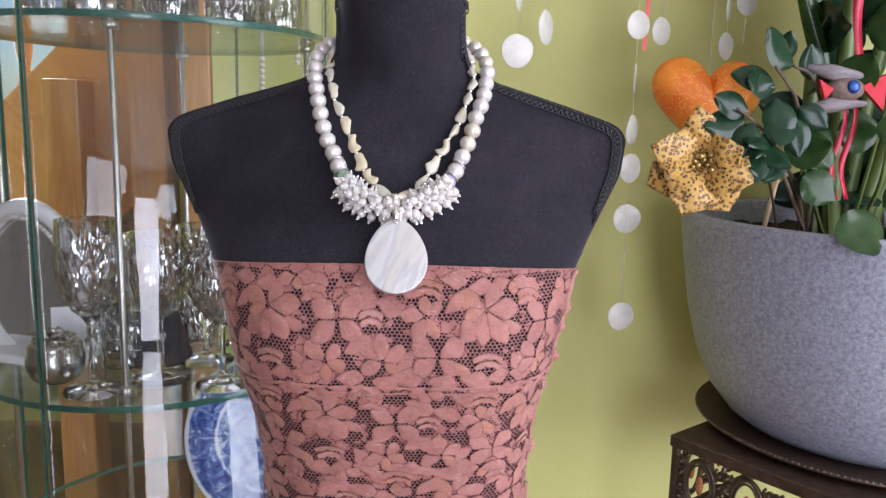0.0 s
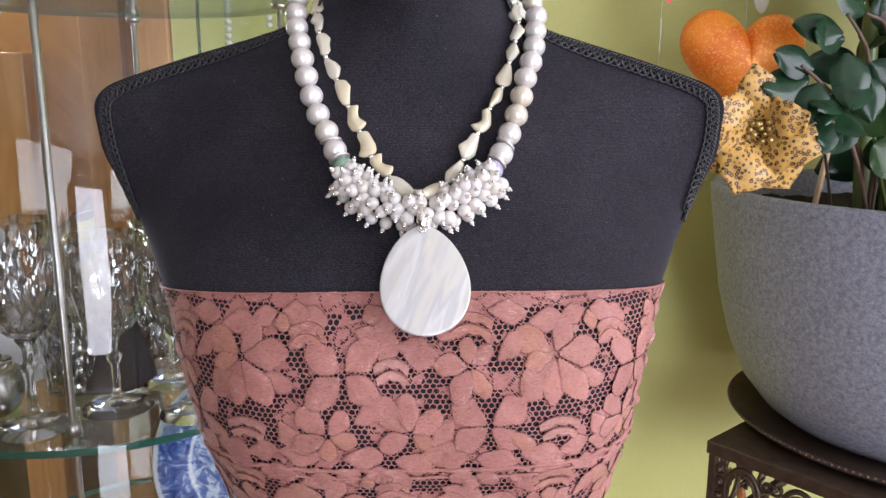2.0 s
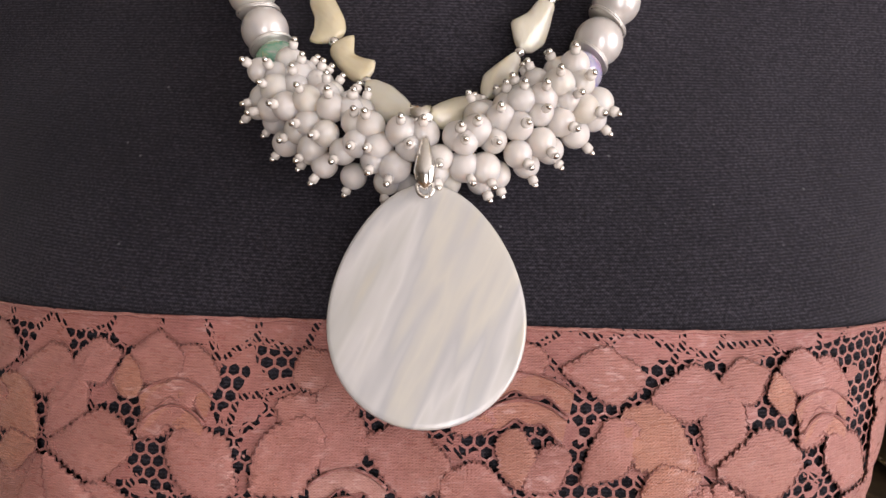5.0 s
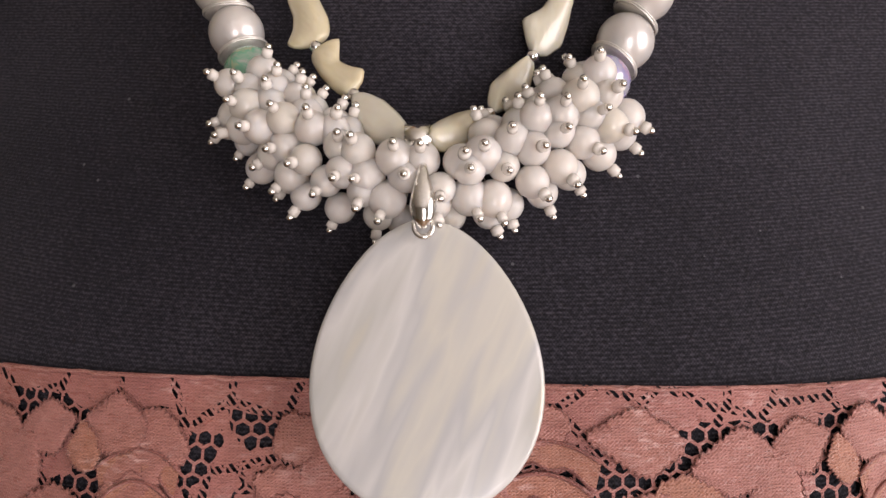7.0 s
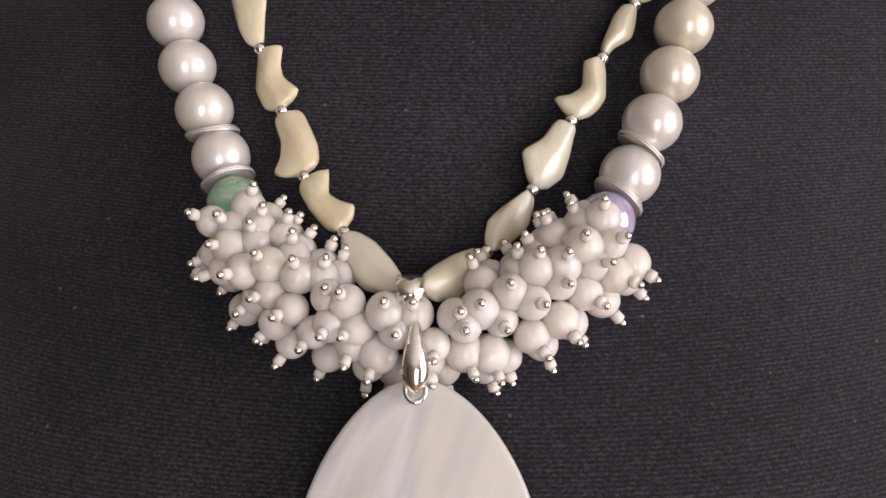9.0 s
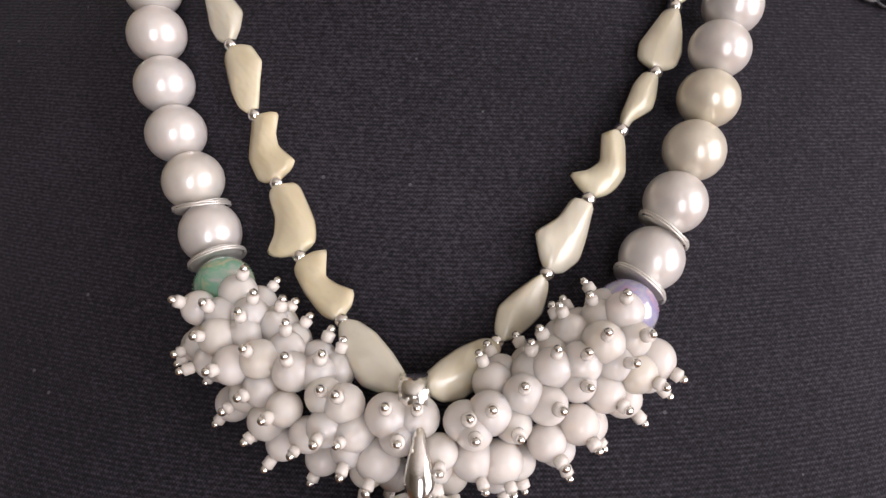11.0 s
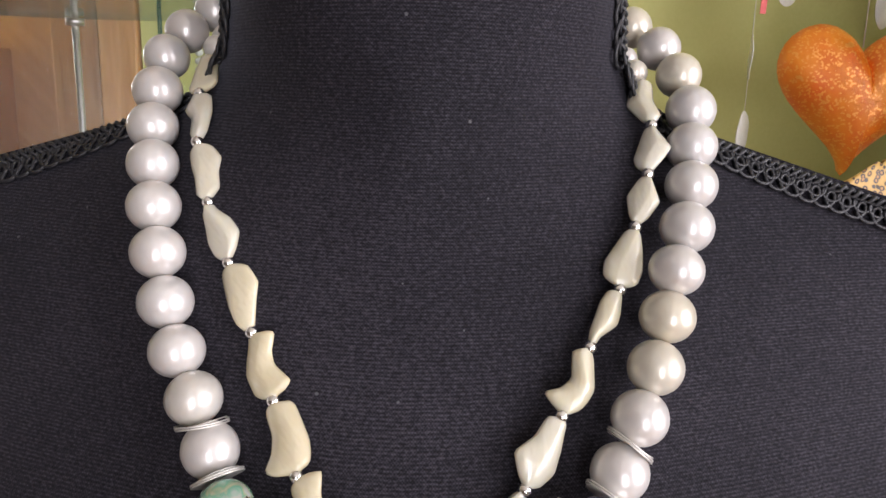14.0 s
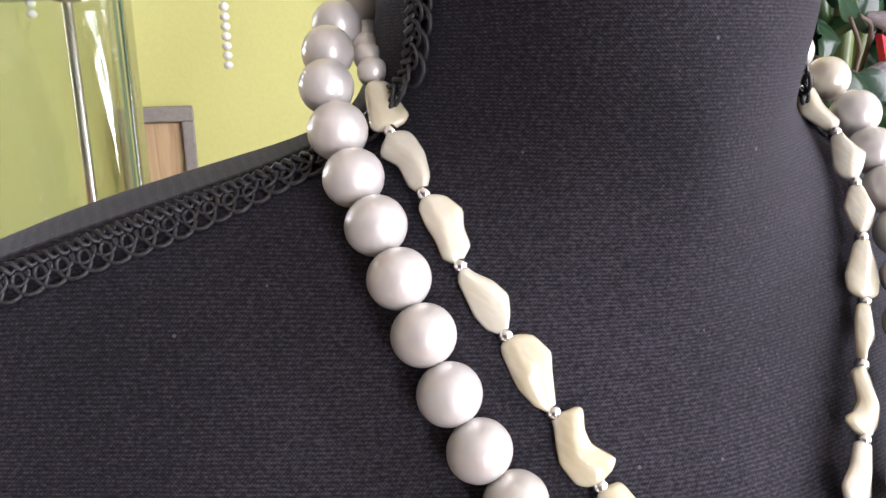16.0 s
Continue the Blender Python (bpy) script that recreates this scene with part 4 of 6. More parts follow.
def shell_motif(top, sheet, s, z, wide, mat=2):
    """A scalloped arc of satin rungs."""
    if abs(s) > sheet.reach - 0.012:
        return
    bm = bmesh.new()
    for row, r in ((0, 1.0), (1, 0.55)):
        a, c = [], []
        for i in range(15):
            t = i / 14 * 2 - 1
            rise = 0.0036 * (1 - t * t) - row * 0.0056
            a.append(bm.verts.new(sheet.at(s + wide * t * (1 - 0.15 * row), min(1.1975, z + rise + 0.0012), 0.0009)))
            c.append(bm.verts.new(sheet.at(s + wide * t * (0.9 - 0.15 * row), min(1.1975, z + rise - 0.0031 - 0.0006 * math.sin(t * 9)), 0.0006)))
        for i in range(14):
            f = bm.faces.new((a[i], a[i + 1], c[i + 1], c[i]))
            f.material_index, f.smooth = mat, True
        tube(bm, [v.co.copy() for v in a], 0.00045, 4, False, 3)
        tube(bm, [v.co.copy() for v in c], 0.00035, 4, False, 3)
    part("lace_scallop", bm, [ROSE, COPPER, SATIN, CORD], top)


def lace_top():
    top = holder("lace_top", "strapless dusty rose floral lace top stretched over the mannequin", "top", m=pose(-0.036, 0.6, 1.1))
    sheet = Sheet()
    bm = bmesh.new()
    zs, ss = np.arange(0.802, 1.1981, 0.003), np.linspace(-1, 1, 121)
    rows = []
    for z in zs:
        reach = float(np.interp(z, sheet.zs, [t[0][-1] for t in sheet.tabs]))
        rows.append([bm.verts.new(sheet.at(reach * q, z + (0.0008 * noise.noise((q * 60, 0, 0)) if z > 1.196 else 0))) for q in ss])
    for a, c in zip(rows, rows[1:]):
        for k in range(120):
            bm.faces.new((a[k], a[k + 1], c[k + 1], c[k]))
    part("net", bm, NET, top, "open rose honeycomb net")
    # back of the tube
    bm = bmesh.new()
    rows = []
    for z in np.arange(0.802, 1.1981, 0.012):
        c, b, p, q = (val(t, z) for t in (MID, BACK, POW, ROOT))
        rows.append([bm.verts.new((c + (half(z, u) + 0.0015) * u + 0.036, seam_at(z, u) + (b - seam_at(z, u) + 0.0018) * max(0, 1 - abs(u) ** p) ** (1 / q) - 0.6, z - 1.1)) for u in np.sin(np.linspace(-math.pi / 2, math.pi / 2, 41))])
    for a, c in zip(rows, rows[1:]):
        for k in range(40):
            bm.faces.new((a[k], a[k + 1], c[k + 1], c[k]))
    part("back_panel", bm, ROSE, top)
    # hem: a thin frayed cord along the top edge, a ridge along the gathered seam
    span = np.linspace(-0.985, 0.985, 181)
    for name, z, r, wave in (("hem", 1.1975, 0.0004, 0.0006), ("seam", 1.1135, 0.0011, 0.0012), ("seam", 1.1090, 0.0009, 0.0012)):
        reach = float(np.interp(z, sheet.zs, [t[0][-1] for t in sheet.tabs]))
        bm = bmesh.new()
        tube(bm, [sheet.at(reach * q, z + wave * noise.noise((q * 45, z * 90, 5)), 0.0004 + 0.0005 * noise.noise((q * 80, 1, z))) for q in span], r, 6, taper=lambda t: 1 + 0.5 * noise.noise((t * 90, 2, 2)))
        part(name, bm, ROSE, top)
    # the repeat of the pattern, 158 mm wide
    wide = 0.158
    tiers = [(0.0, 0.0, 1.0), (0.041, -0.0775, 0.95), (-0.022, -0.147, 0.95)]
    for shift, drop, size in tiers:
        k = 0.000142 * size
        for rep in (-2, -1, 0, 1):
            o = shift + rep * wide
            blossom(top, sheet, o + 0.070, 1.169 + drop, [(-118, -72, 0.34, 1), (-95, 30, 0.30, 1), (155, -10, 0.30, 0), (-105, 130, 0.30, 0), (-15, 150, 0.25, 0), (100, 140, 0.27, 0), (55, -105, 0.34, 0)], k)
            blossom(top, sheet, o + 0.122, 1.161 + drop, [(-112, -75, 0.36, 0), (108, -92, 0.36, 0), (-108, 95, 0.36, 0), (105, 85, 0.36, 0)], k)
            blossom(top, sheet, o + 0.027, 1.164 + drop, [(-8, -80, 0.40, 1), (-110, -5, 0.34, 0), (-45, 110, 0.36, 0), (70, -55, 0.32, 0), (55, 90, 0.32, 1)], k)
            blossom(top, sheet, o + 0.114, 1.132 + drop, [(-90, -80, 0.36, 0), (60, -70, 0.36, 0), (-110, 45, 0.33, 0), (88, 25, 0.36, 1), (0, 85, 0.38, 1)], k)
            blossom(top, sheet, o + 0.155, 1.1325 + drop, [(-112, -105, 0.33, 0), (-15, -120, 0.34, 0), (-95, 45, 0.38, 0), (75, 50, 0.36, 1), (95, -60, 0.36, 0)], k)
            blossom(top, sheet, o + 0.036, 1.1360 + drop, [(-112, -68, 0.36, 0), (112, -72, 0.36, 0), (-105, 68, 0.36, 0), (88, 72, 0.36, 0)], k)
            blossom(top, sheet, o + 0.090, 1.190 + drop, [(-90, 30, 0.34, 0), (20, 60, 0.45, 1), (95, 15, 0.36, 0)], k)
            blossom(top, sheet, o + 0.145, 1.189 + drop, [(-80, 20, 0.4, 0), (-20, 75, 0.42, 0), (80, 35, 0.4, 0)], k)
            for ds, z, dx, dy, fat, mat in ((0.046, 1.1885, 120, 10, 0.30, 0), (0.047, 1.172, 80, -75, 0.30, 0), (0.052, 1.128, 70, 60, 0.34, 1), (0.0945, 1.132, 60, 90, 0.34, 0), (0.134, 1.142, 90, -50, 0.34, 0), (0.012, 1.132, 60, -80, 0.34, 0), (0.088, 1.158, 100, 40, 0.30, 0), (0.066, 1.1845, 110, -15, 0.34, 0), (0.012, 1.183, 105, 60, 0.32, 0), (0.000, 1.1705, 130, 45, 0.34, 0),
                                            (0.024, 1.190, 110, -15, 0.30, 0), (0.101, 1.178, 80, -70, 0.36, 0), (0.106, 1.187, 90, 40, 0.36, 0), (0.138, 1.176, 130, 60, 0.36, 0), (0.061, 1.1195, 130, 25, 0.36, 0),
                                            (0.098, 1.122, 130, 15, 0.34, 0), (0.130, 1.120, 120, -10, 0.36, 0), (0.012, 1.121, 140, 10, 0.36, 0),
                                            (0.079, 1.1215, 100, -30, 0.36, 0), (0.038, 1.1180, 120, 15, 0.36, 0), (0.155, 1.1170, 110, 20, 0.36, 0)):
                leaf_of(top, sheet, o + ds, z + drop, dx, dy, fat, mat, k)
            shell_motif(top, sheet, o + 0.072, 1.1345 + drop, 0.0115)
            shell_motif(top, sheet, o + 0.146, 1.1630 + drop, 0.0090)
            shell_motif(top, sheet, o + 0.104, 1.1800 + drop, 0.0090, 1)
            shell_motif(top, sheet, o + 0.028, 1.1835 + drop, 0.0120, 1)
    # frill along the side seam
    bm = bmesh.new()
    a, c = [], []
    for i in range(160):
        z = 1.02 + 0.165 * i / 159
        w, x0 = half(z, 1), val(MID, z)
        y = body_front(x0 + w * 0.99, z) - 0.6
        wob = noise.noise((z * 130, 0, 7))
        a.append(bm.verts.new((x0 + w * 0.98 + 0.036, y, z - 1.1)))
        c.append(bm.verts.new((x0 + w + 0.036 + 0.0025 + 0.0085 * max(0.0, noise.noise((z * 75, 4, 0))), y + 0.003 * wob, z - 1.1 + 0.002 * noise.noise((z * 200, 9, 9)))))
    for i in range(159):
        bm.faces.new((a[i], a[i + 1], c[i + 1], c[i]))
    frill = part("frill", bm, ROSE, top)
    thick = frill.modifiers.new("thick", "SOLIDIFY")
    thick.thickness = 0.0006


lace_top()


# ---- the planter on its stand ----
STONE = mottled("speckled_grey_pot", (0.12, 0.13, 0.175), (0.47, 0.50, 0.60), 170, 0.5, relief=0.4, depth=0.0015, fine=2.6)
BRONZE = mottled("dark_bronze", (0.055, 0.036, 0.026), (0.16, 0.11, 0.08), 60, 0.36, 0.6, 0.2)
SOIL = mottled("potting_soil", (0.008, 0.005, 0.004), (0.035, 0.022, 0.014), 60, 0.95, relief=0.9, depth=0.006)
POT = (0.750, 1.285)


def planter():
    bm = bmesh.new()
    turned(bm, [(0, 0.0), (0.188, 0.0), (0.208, 0.004), (0.230, 0.020), (0.262, 0.060), (0.287, 0.118), (0.306, 0.19), (0.319, 0.275), (0.329, 0.350), (0.3305, 0.362), (0.328, 0.366), (0.318, 0.366), (0.313, 0.359), (0.30, 0.29)], 96)
    pot = holder("planter", "large round speckled grey stone-look planter", "planter", m=pose(*POT, 0.797))
    part("pot", bm, STONE, pot)
    bm = bmesh.new()
    bmesh.ops.create_grid(bm, x_segments=60, y_segments=60, size=0.31)
    bmesh.ops.delete(bm, geom=[v for v in bm.verts if v.co.length > 0.312], context="VERTS")
    for v in bm.verts:
        v.co.z = 0.318 + 0.012 * noise.noise(v.co * 25) + 0.006 * noise.noise(v.co * 80)
    part("soil", bm, SOIL, pot, "dark potting soil")
    bm = bmesh.new()
    turned(bm, [(0, 0.0), (0.22, 0.0), (0.255, 0.003), (0.276, 0.010), (0.280, 0.014), (0.275, 0.0165), (0.252, 0.009), (0.22, 0.006), (0, 0.006)], 96)
    dish = holder("saucer", "dark bronze saucer with a beaded rim under the planter", "saucer", m=pose(*POT, 0.790))
    part("dish", bm, BRONZE, dish)
    bm = bmesh.new()
    for k in range(190):
        a = 2 * math.pi * k / 190
        r = bmesh.ops.create_icosphere(bm, subdivisions=1, radius=0.0034)
        bmesh.ops.translate(bm, vec=(0.2765 * math.cos(a), 0.2765 * math.sin(a), 0.0145), verts=r["verts"])
    part("beaded_rim", bm, BRONZE, dish)


planter()


# ---- the round glass cabinet ----
CAB, CAB_R = (-0.42, 1.135), 0.262


def arc_pane(bm, r, a0, a1, z0, z1, thick, edge_mat=1, n=40):
    rows = []
    for k in range(n + 1):
        a = a0 + (a1 - a0) * k / n
        c, s = math.sin(a), -math.cos(a)
        rows.append([bm.verts.new((q * c, q * s, z)) for q, z in ((r, z0), (r, z1), (r - thick, z1), (r - thick, z0))])
    for a, c in zip(rows, rows[1:]):
        for k in range(4):
            bm.faces.new((a[k], a[(k + 1) % 4], c[(k + 1) % 4], c[k])).material_index = edge_mat if k in (1, 3) else 0
    bm.faces.new(rows[0][::-1]).material_index = edge_mat
    bm.faces.new(rows[-1]).material_index = edge_mat


def cabinet():
    cab = holder("display_cabinet", "round glass display cabinet with glass shelves and steel rods", "cabinet", m=pose(*CAB, 0))
    for name, a0, a1 in (("door", -11.5, 78), ("pane", 78.6, 168), ("pane", 168.6, 258), ("pane", 258.6, 347.6)):
        bm = bmesh.new()
        arc_pane(bm, CAB_R, radians(a0), radians(a1), 0.12, 1.95, 0.005)
        ob = part(name, bm, [PANE, GREEN_EDGE], cab, "curved clear glass")
        ob.visible_shadow = False
    for z in (0.28, 0.66, 0.945, 1.411, 1.78):
        bm = bmesh.new()
        turned(bm, [(0, 0), (CAB_R - 0.012, 0)], 96)
        turned(bm, [(CAB_R - 0.012, 0), (CAB_R - 0.0115, 0.001), (CAB_R - 0.0115, 0.007), (CAB_R - 0.012, 0.008)], 96, mat=1)
        turned(bm, [(CAB_R - 0.012, 0.008), (0, 0.008)], 96)
        ob = part("shelf", bm, [SHELF_GLASS, GREEN_EDGE], cab, "round clear glass shelf with a green edge", pose(0, 0, z))
        ob.visible_shadow = False
    for a in (8, 98, 188, 278):
        x, y = 0.217 * math.sin(radians(a)), -0.217 * math.cos(radians(a))
        bm = bmesh.new()
        turned(bm, [(0, 0.12), (0.004, 0.12), (0.004, 1.95), (0, 1.95)], 12)
        rod = part("rod", bm, STEEL, cab, "slim steel rod", pose(x, y, 0))
        for z in (0.28, 0.66, 0.945, 1.411, 1.78):
            bm = bmesh.new()
            turned(bm, [(0.004, -0.010), (0.010, -0.009), (0.010, -0.001), (0.004, -0.001)], 16)
            turned(bm, [(0.004, 0.009), (0.0085, 0.009), (0.0075, 0.022), (0.004, 0.023)], 16)
            part("collar", bm, STEEL, rod, "", pose(0, 0, z))
    bm = bmesh.new()
    turned(bm, [(0, 0), (0.27, 0), (0.27, 0.11), (0.262, 0.12), (0, 0.12)], 96)
    part("base", bm, PINE, cab, "round wooden base")
    bm = bmesh.new()
    turned(bm, [(0, 1.95), (0.262, 1.95), (0.27, 1.96), (0.27, 2.03), (0, 2.03)], 96)
    part("top", bm, PINE, cab, "round wooden top")


cabinet()


# ---- things on and before the lime wall ----
CAPIZ = mottled("capiz_shell", (0.62, 0.62, 0.55), (0.80, 0.80, 0.74), 60, 0.3, relief=0.25, depth=0.001)
THREAD = mottled("clear_thread", (0.55, 0.55, 0.45), (0.7, 0.7, 0.6), 50, 0.5)
CRYSTAL_BEAD = mottled("clear_white_bead", (0.68, 0.68, 0.64), (0.86, 0.86, 0.82), 90, 0.15, relief=0.1)
GREY_FRAME = mottled("grey_frame", (0.22, 0.20, 0.18), (0.34, 0.32, 0.30), 30, 0.5)
PINE_PALE = wood("pale_pine", (0.45, 0.30, 0.16), (0.66, 0.50, 0.30))


def shell_string(x, y, top, discs):
    """A thread of thin shell discs. discs: height, radius, turn about the thread."""
    s = holder("shell_garland", "hanging thread of translucent white capiz shell discs", "garland", "shell garlands", m=pose(x, y, top))
    bm = bmesh.new()
    tube(bm, [(0, 0, 0), (0, 0, min(d[0] for d in discs) - top)], 0.0005, 5)
    part("thread", bm, THREAD, s)
    for z, r, turn in discs:
        bm = bmesh.new()
        turned(bm, [(0, -0.0006), (r * 0.97, -0.0006), (r, 0), (r * 0.97, 0.0006), (0, 0.0006)], 28, phase=lambda a, i: 1 + 0.02 * math.sin(3 * a + z * 40))
        for v in bm.verts:
            v.co.z += 0.002 * noise.noise(v.co * 40 + Vector((z * 9, 0, 0)))
        part("shell_disc", bm, CAPIZ, s, "", pose(0, 0, z - top, 90, 0, turn))


def bead_string(x, y, top, bottom):
    s = holder("bead_string", "hanging string of small clear white beads", "bead string", "bead strings", m=pose(x, y, top))
    bm = bmesh.new()
    tube(bm, [(0, 0, 0), (0, 0, bottom - top)], 0.0006, 5)
    part("thread", bm, THREAD, s)
    bm = bmesh.new()
    ball(bm, (0, 0, 0), 0.0055, 10, 8, (1, 1, 0.85))
    me = mesh_of("bead", bm, CRYSTAL_BEAD)
    for i in range(int((1.62 - bottom) / 0.0105)):
        part("bead", me, None, s, "", pose(0, 0, bottom - top + 0.004 + i * 0.0105))


shell_string(0.126, 1.37, 2.497, [(1.43, 0.029, 12), (1.517, 0.02, 70)])
shell_string(0.177, 1.39, 2.497, [(1.473, 0.030, 58)])
shell_string(0.332, 1.36, 2.497, [(1.477, 0.024, 25), (1.387, 0.026, 72), (1.299, 0.026, 55), (1.232, 0.026, 30), (1.142, 0.026, 10), (1.057, 0.026, 76), (0.963, 0.026, 15)])
shell_string(0.380, 1.39, 2.497, [(1.471, 0.024, 35)])
shell_string(0.492, 1.38, 2.497, [(1.513, 0.022, 60), (1.447, 0.024, 40)])
shell_string(0.530, 1.40, 2.497, [(1.525, 0.022, 20), (1.477, 0.022, 70)])
bead_string(-0.070, 1.40, 2.497, 1.345)
bead_string(-0.262, 1.40, 2.497, 1.40)
bead_string(-0.325, 1.40, 2.497, 1.31)


def wall_frame():
    f = holder("picture_frame", "small grey picture frame with a pale wooden inset on the wall", "picture frame", m=pose(-0.155, 1.639, 1.163) @ Matrix.Scale(1.23, 4))
    bm = bmesh.new()
    for x0, x1, z0, z1 in ((-0.04, 0.04, 0.088, 0.105), (-0.04, 0.04, -0.105, -0.088), (-0.04, -0.026, -0.088, 0.088), (0.026, 0.04, -0.088, 0.088)):
        box(bm, x0, x1, -0.018, 0, z0, z1, 0.002)
    part("moulding", bm, GREY_FRAME, f, smooth=False)
    bm = bmesh.new()
    box(bm, -0.025, 0.025, -0.010, -0.002, -0.087, 0.087, 0.002)
    part("inset", bm, PINE_PALE, f, "pale wooden inset", smooth=False)


wall_frame()


def glitter_orange():
    m, t, b = shader("orange_glitter", (0.85, 0.20, 0.01), 0.4)
    v = coords(t)
    cell = nd(t, "ShaderNodeTexVoronoi", Scale=420.0)
    t.links.new(v, cell.inputs["Vector"])
    sepc = t.nodes.new("ShaderNodeSeparateColor")
    t.links.new(cell.outputs["Color"], sepc.inputs["Color"])
    fleck = maths(t, "GREATER_THAN", sepc.outputs["Red"], 0.80)
    body = ramp(t, noise_of(t, v, 22, 4), [(0.3, (0.88, 0.15, 0.006)), (0.7, (0.98, 0.34, 0.015))])
    t.links.new(mixed(t, "MIX", fleck, body, (1.0, 0.42, 0.10)), b.inputs["Base Color"])
    t.links.new(maths(t, "MULTIPLY", fleck, 0.8), b.inputs["Metallic"])
    bump(t, b, sepc.outputs["Green"], 0.8, 0.0012)
    return m


def leopard():
    m, t, b = shader("leopard_cloth", (0.6, 0.36, 0.08), 0.45)
    v = coords(t)
    cell = nd(t, "ShaderNodeTexVoronoi", Scale=190.0)
    cell.inputs["Randomness"].default_value = 0.9
    t.links.new(v, cell.inputs["Vector"])
    edge = maths(t, "ADD", cell.outputs["Distance"], maths(t, "MULTIPLY", noise_of(t, v, 260, 2), 0.25))
    spot = ramp(t, edge, [(0.0, (0.42, 0.19, 0.035)), (0.32, (0.40, 0.18, 0.03)), (0.38, (0.015, 0.008, 0.004)), (0.52, (0.02, 0.01, 0.004)), (0.58, (0.47, 0.27, 0.05)), (1.0, (0.55, 0.33, 0.07))])
    t.links.new(spot, b.inputs["Base Color"])
    b.inputs["Sheen Weight"].default_value = 0.3
    bump(t, b, noise_of(t, v, 500, 3), 0.3, 0.0006)
    return m


def heart():
    bm = bmesh.new()
    n, rings = 64, []
    for q, y in ((0.0, -0.034), (0.35, -0.032), (0.6, -0.027), (0.8, -0.019), (0.93, -0.010), (1.0, 0.0), (0.93, 0.010), (0.7, 0.022), (0.0, 0.030)):
        ring = []
        for k in range(n if q else 1):
            a = 2 * math.pi * k / n
            x, z = 16 * math.sin(a) ** 3, 13 * math.cos(a) - 5 * math.cos(2 * a) - 2 * math.cos(3 * a) - math.cos(4 * a)
            ring.append(bm.verts.new((x * 0.0062 * q, y, (z + 2) * 0.0059 * q)))
        rings.append(ring)
    for a, c in zip(rings, rings[1:]):
        for k in range(n):
            vs = list(dict.fromkeys([a[k % len(a)], a[(k + 1) % n % len(a)], c[(k + 1) % n % len(c)], c[k % len(c)]]))
            if len(vs) > 2:
                bm.faces.new(vs)
    bmesh.ops.recalc_face_normals(bm, faces=bm.faces)
    bm2 = bmesh.new()
    h = holder("heart_ornament", "padded orange glitter heart hanging on a thread before the wall", "ornament", m=pose(0.452, 1.345, 1.340, 0, 3, 4))
    part("heart", bm, glitter_orange(), h)
    tube(bm2, [(0, 0, 0.06), (-0.055, 0.012, 1.14)], 0.0008, 5)
    part("cord", bm2, THREAD, h)


heart()


def poinsettia():
    f = holder("fabric_flower", "leopard print fabric poinsettia stuck in the planter", "fabric flower", m=pose(0.352, 1.045, 1.258, 0, 0, -8))
    cloth = leopard()
    gold = mottled("gold_bead", (0.35, 0.25, 0.08), (0.62, 0.48, 0.2), 120, 0.3, 0.8)
    for a, length, wide, tilt in ((100, 0.078, 0.024, 10), (163, 0.085, 0.030, 24), (205, 0.078, 0.032, -5), (250, 0.078, 0.032, 12), (302, 0.076, 0.032, -4), (340, 0.072, 0.030, 18), (25, 0.06, 0.028, 30), (60, 0.058, 0.024, -8)):
        bm = bmesh.new()
        rows = []
        for i in range(13):
            t = i / 12
            w = 1.22 * wide * math.sin(math.pi * (0.06 + 0.94 * t) ** 0.75) ** 0.8 * (1 + 0.13 * math.sin(t * 26)) + 0.001
            row = []
            for k in range(7):
                u = k / 6 * 2 - 1
                y = -0.014 * math.sin(math.pi * t * 0.8) + 0.006 * abs(u) + 0.003 * math.sin(9 * t + 3 * u)
                row.append(bm.verts.new((w * u, y, length * t)))
            rows.append(row)
        for p, q in zip(rows, rows[1:]):
            for k in range(6):
                bm.faces.new((p[k], p[k + 1], q[k + 1], q[k]))
        ob = part("petal", bm, cloth, f, "", pose(0, 0, 0, 0, 90 - a, 0) @ pose(0, -0.002 * (a % 3), 0, tilt, 0, 0))
        thick = ob.modifiers.new("thick", "SOLIDIFY")
        thick.thickness = 0.0008
    rng = random.Random(3)
    bm = bmesh.new()
    ball(bm, (0, 0, 0), 0.0036, 8, 6)
    me = mesh_of("stamen", bm, gold)
    for k in range(14):
        part("stamen", me, None, f, "gold bead", pose(rng.uniform(-0.013, 0.013), -0.016 + rng.uniform(-0.005, 0.005), rng.uniform(-0.012, 0.012)))
    bm = bmesh.new()
    tube(bm, spline([(0, 0, 0), (0.06, 0.06, 0.0), (0.12, 0.13, -0.02), (0.16, 0.17, -0.14)], 5), 0.002, 6)
    part("wire_stem", bm, BRONZE, f)


poinsettia()


# ---- the plants in the planter ----
def leaf_green(name, dark, light):
    m, t, b = shader(name, light, 0.25)
    v = coords(t)
    info = t.nodes.new("ShaderNodeObjectInfo")
    body = ramp(t, noise_of(t, v, 40, 4), [(0.3, dark), (0.7, light)])
    t.links.new(mixed(t, "MULTIPLY", 0.6, body, ramp(t, info.outputs["Random"], [(0.0, (0.6, 0.75, 0.7)), (1.0, (1.1, 1.05, 0.8))])), b.inputs["Base Color"])
    b.inputs["Coat Weight"].default_value = 0.15
    b.inputs["Coat Roughness"].default_value = 0.1
    b.inputs["Specular IOR Level"].default_value = 0.22
    bump(t, b, noise_of(t, v, 130, 3), 0.2, 0.0015)
    return m


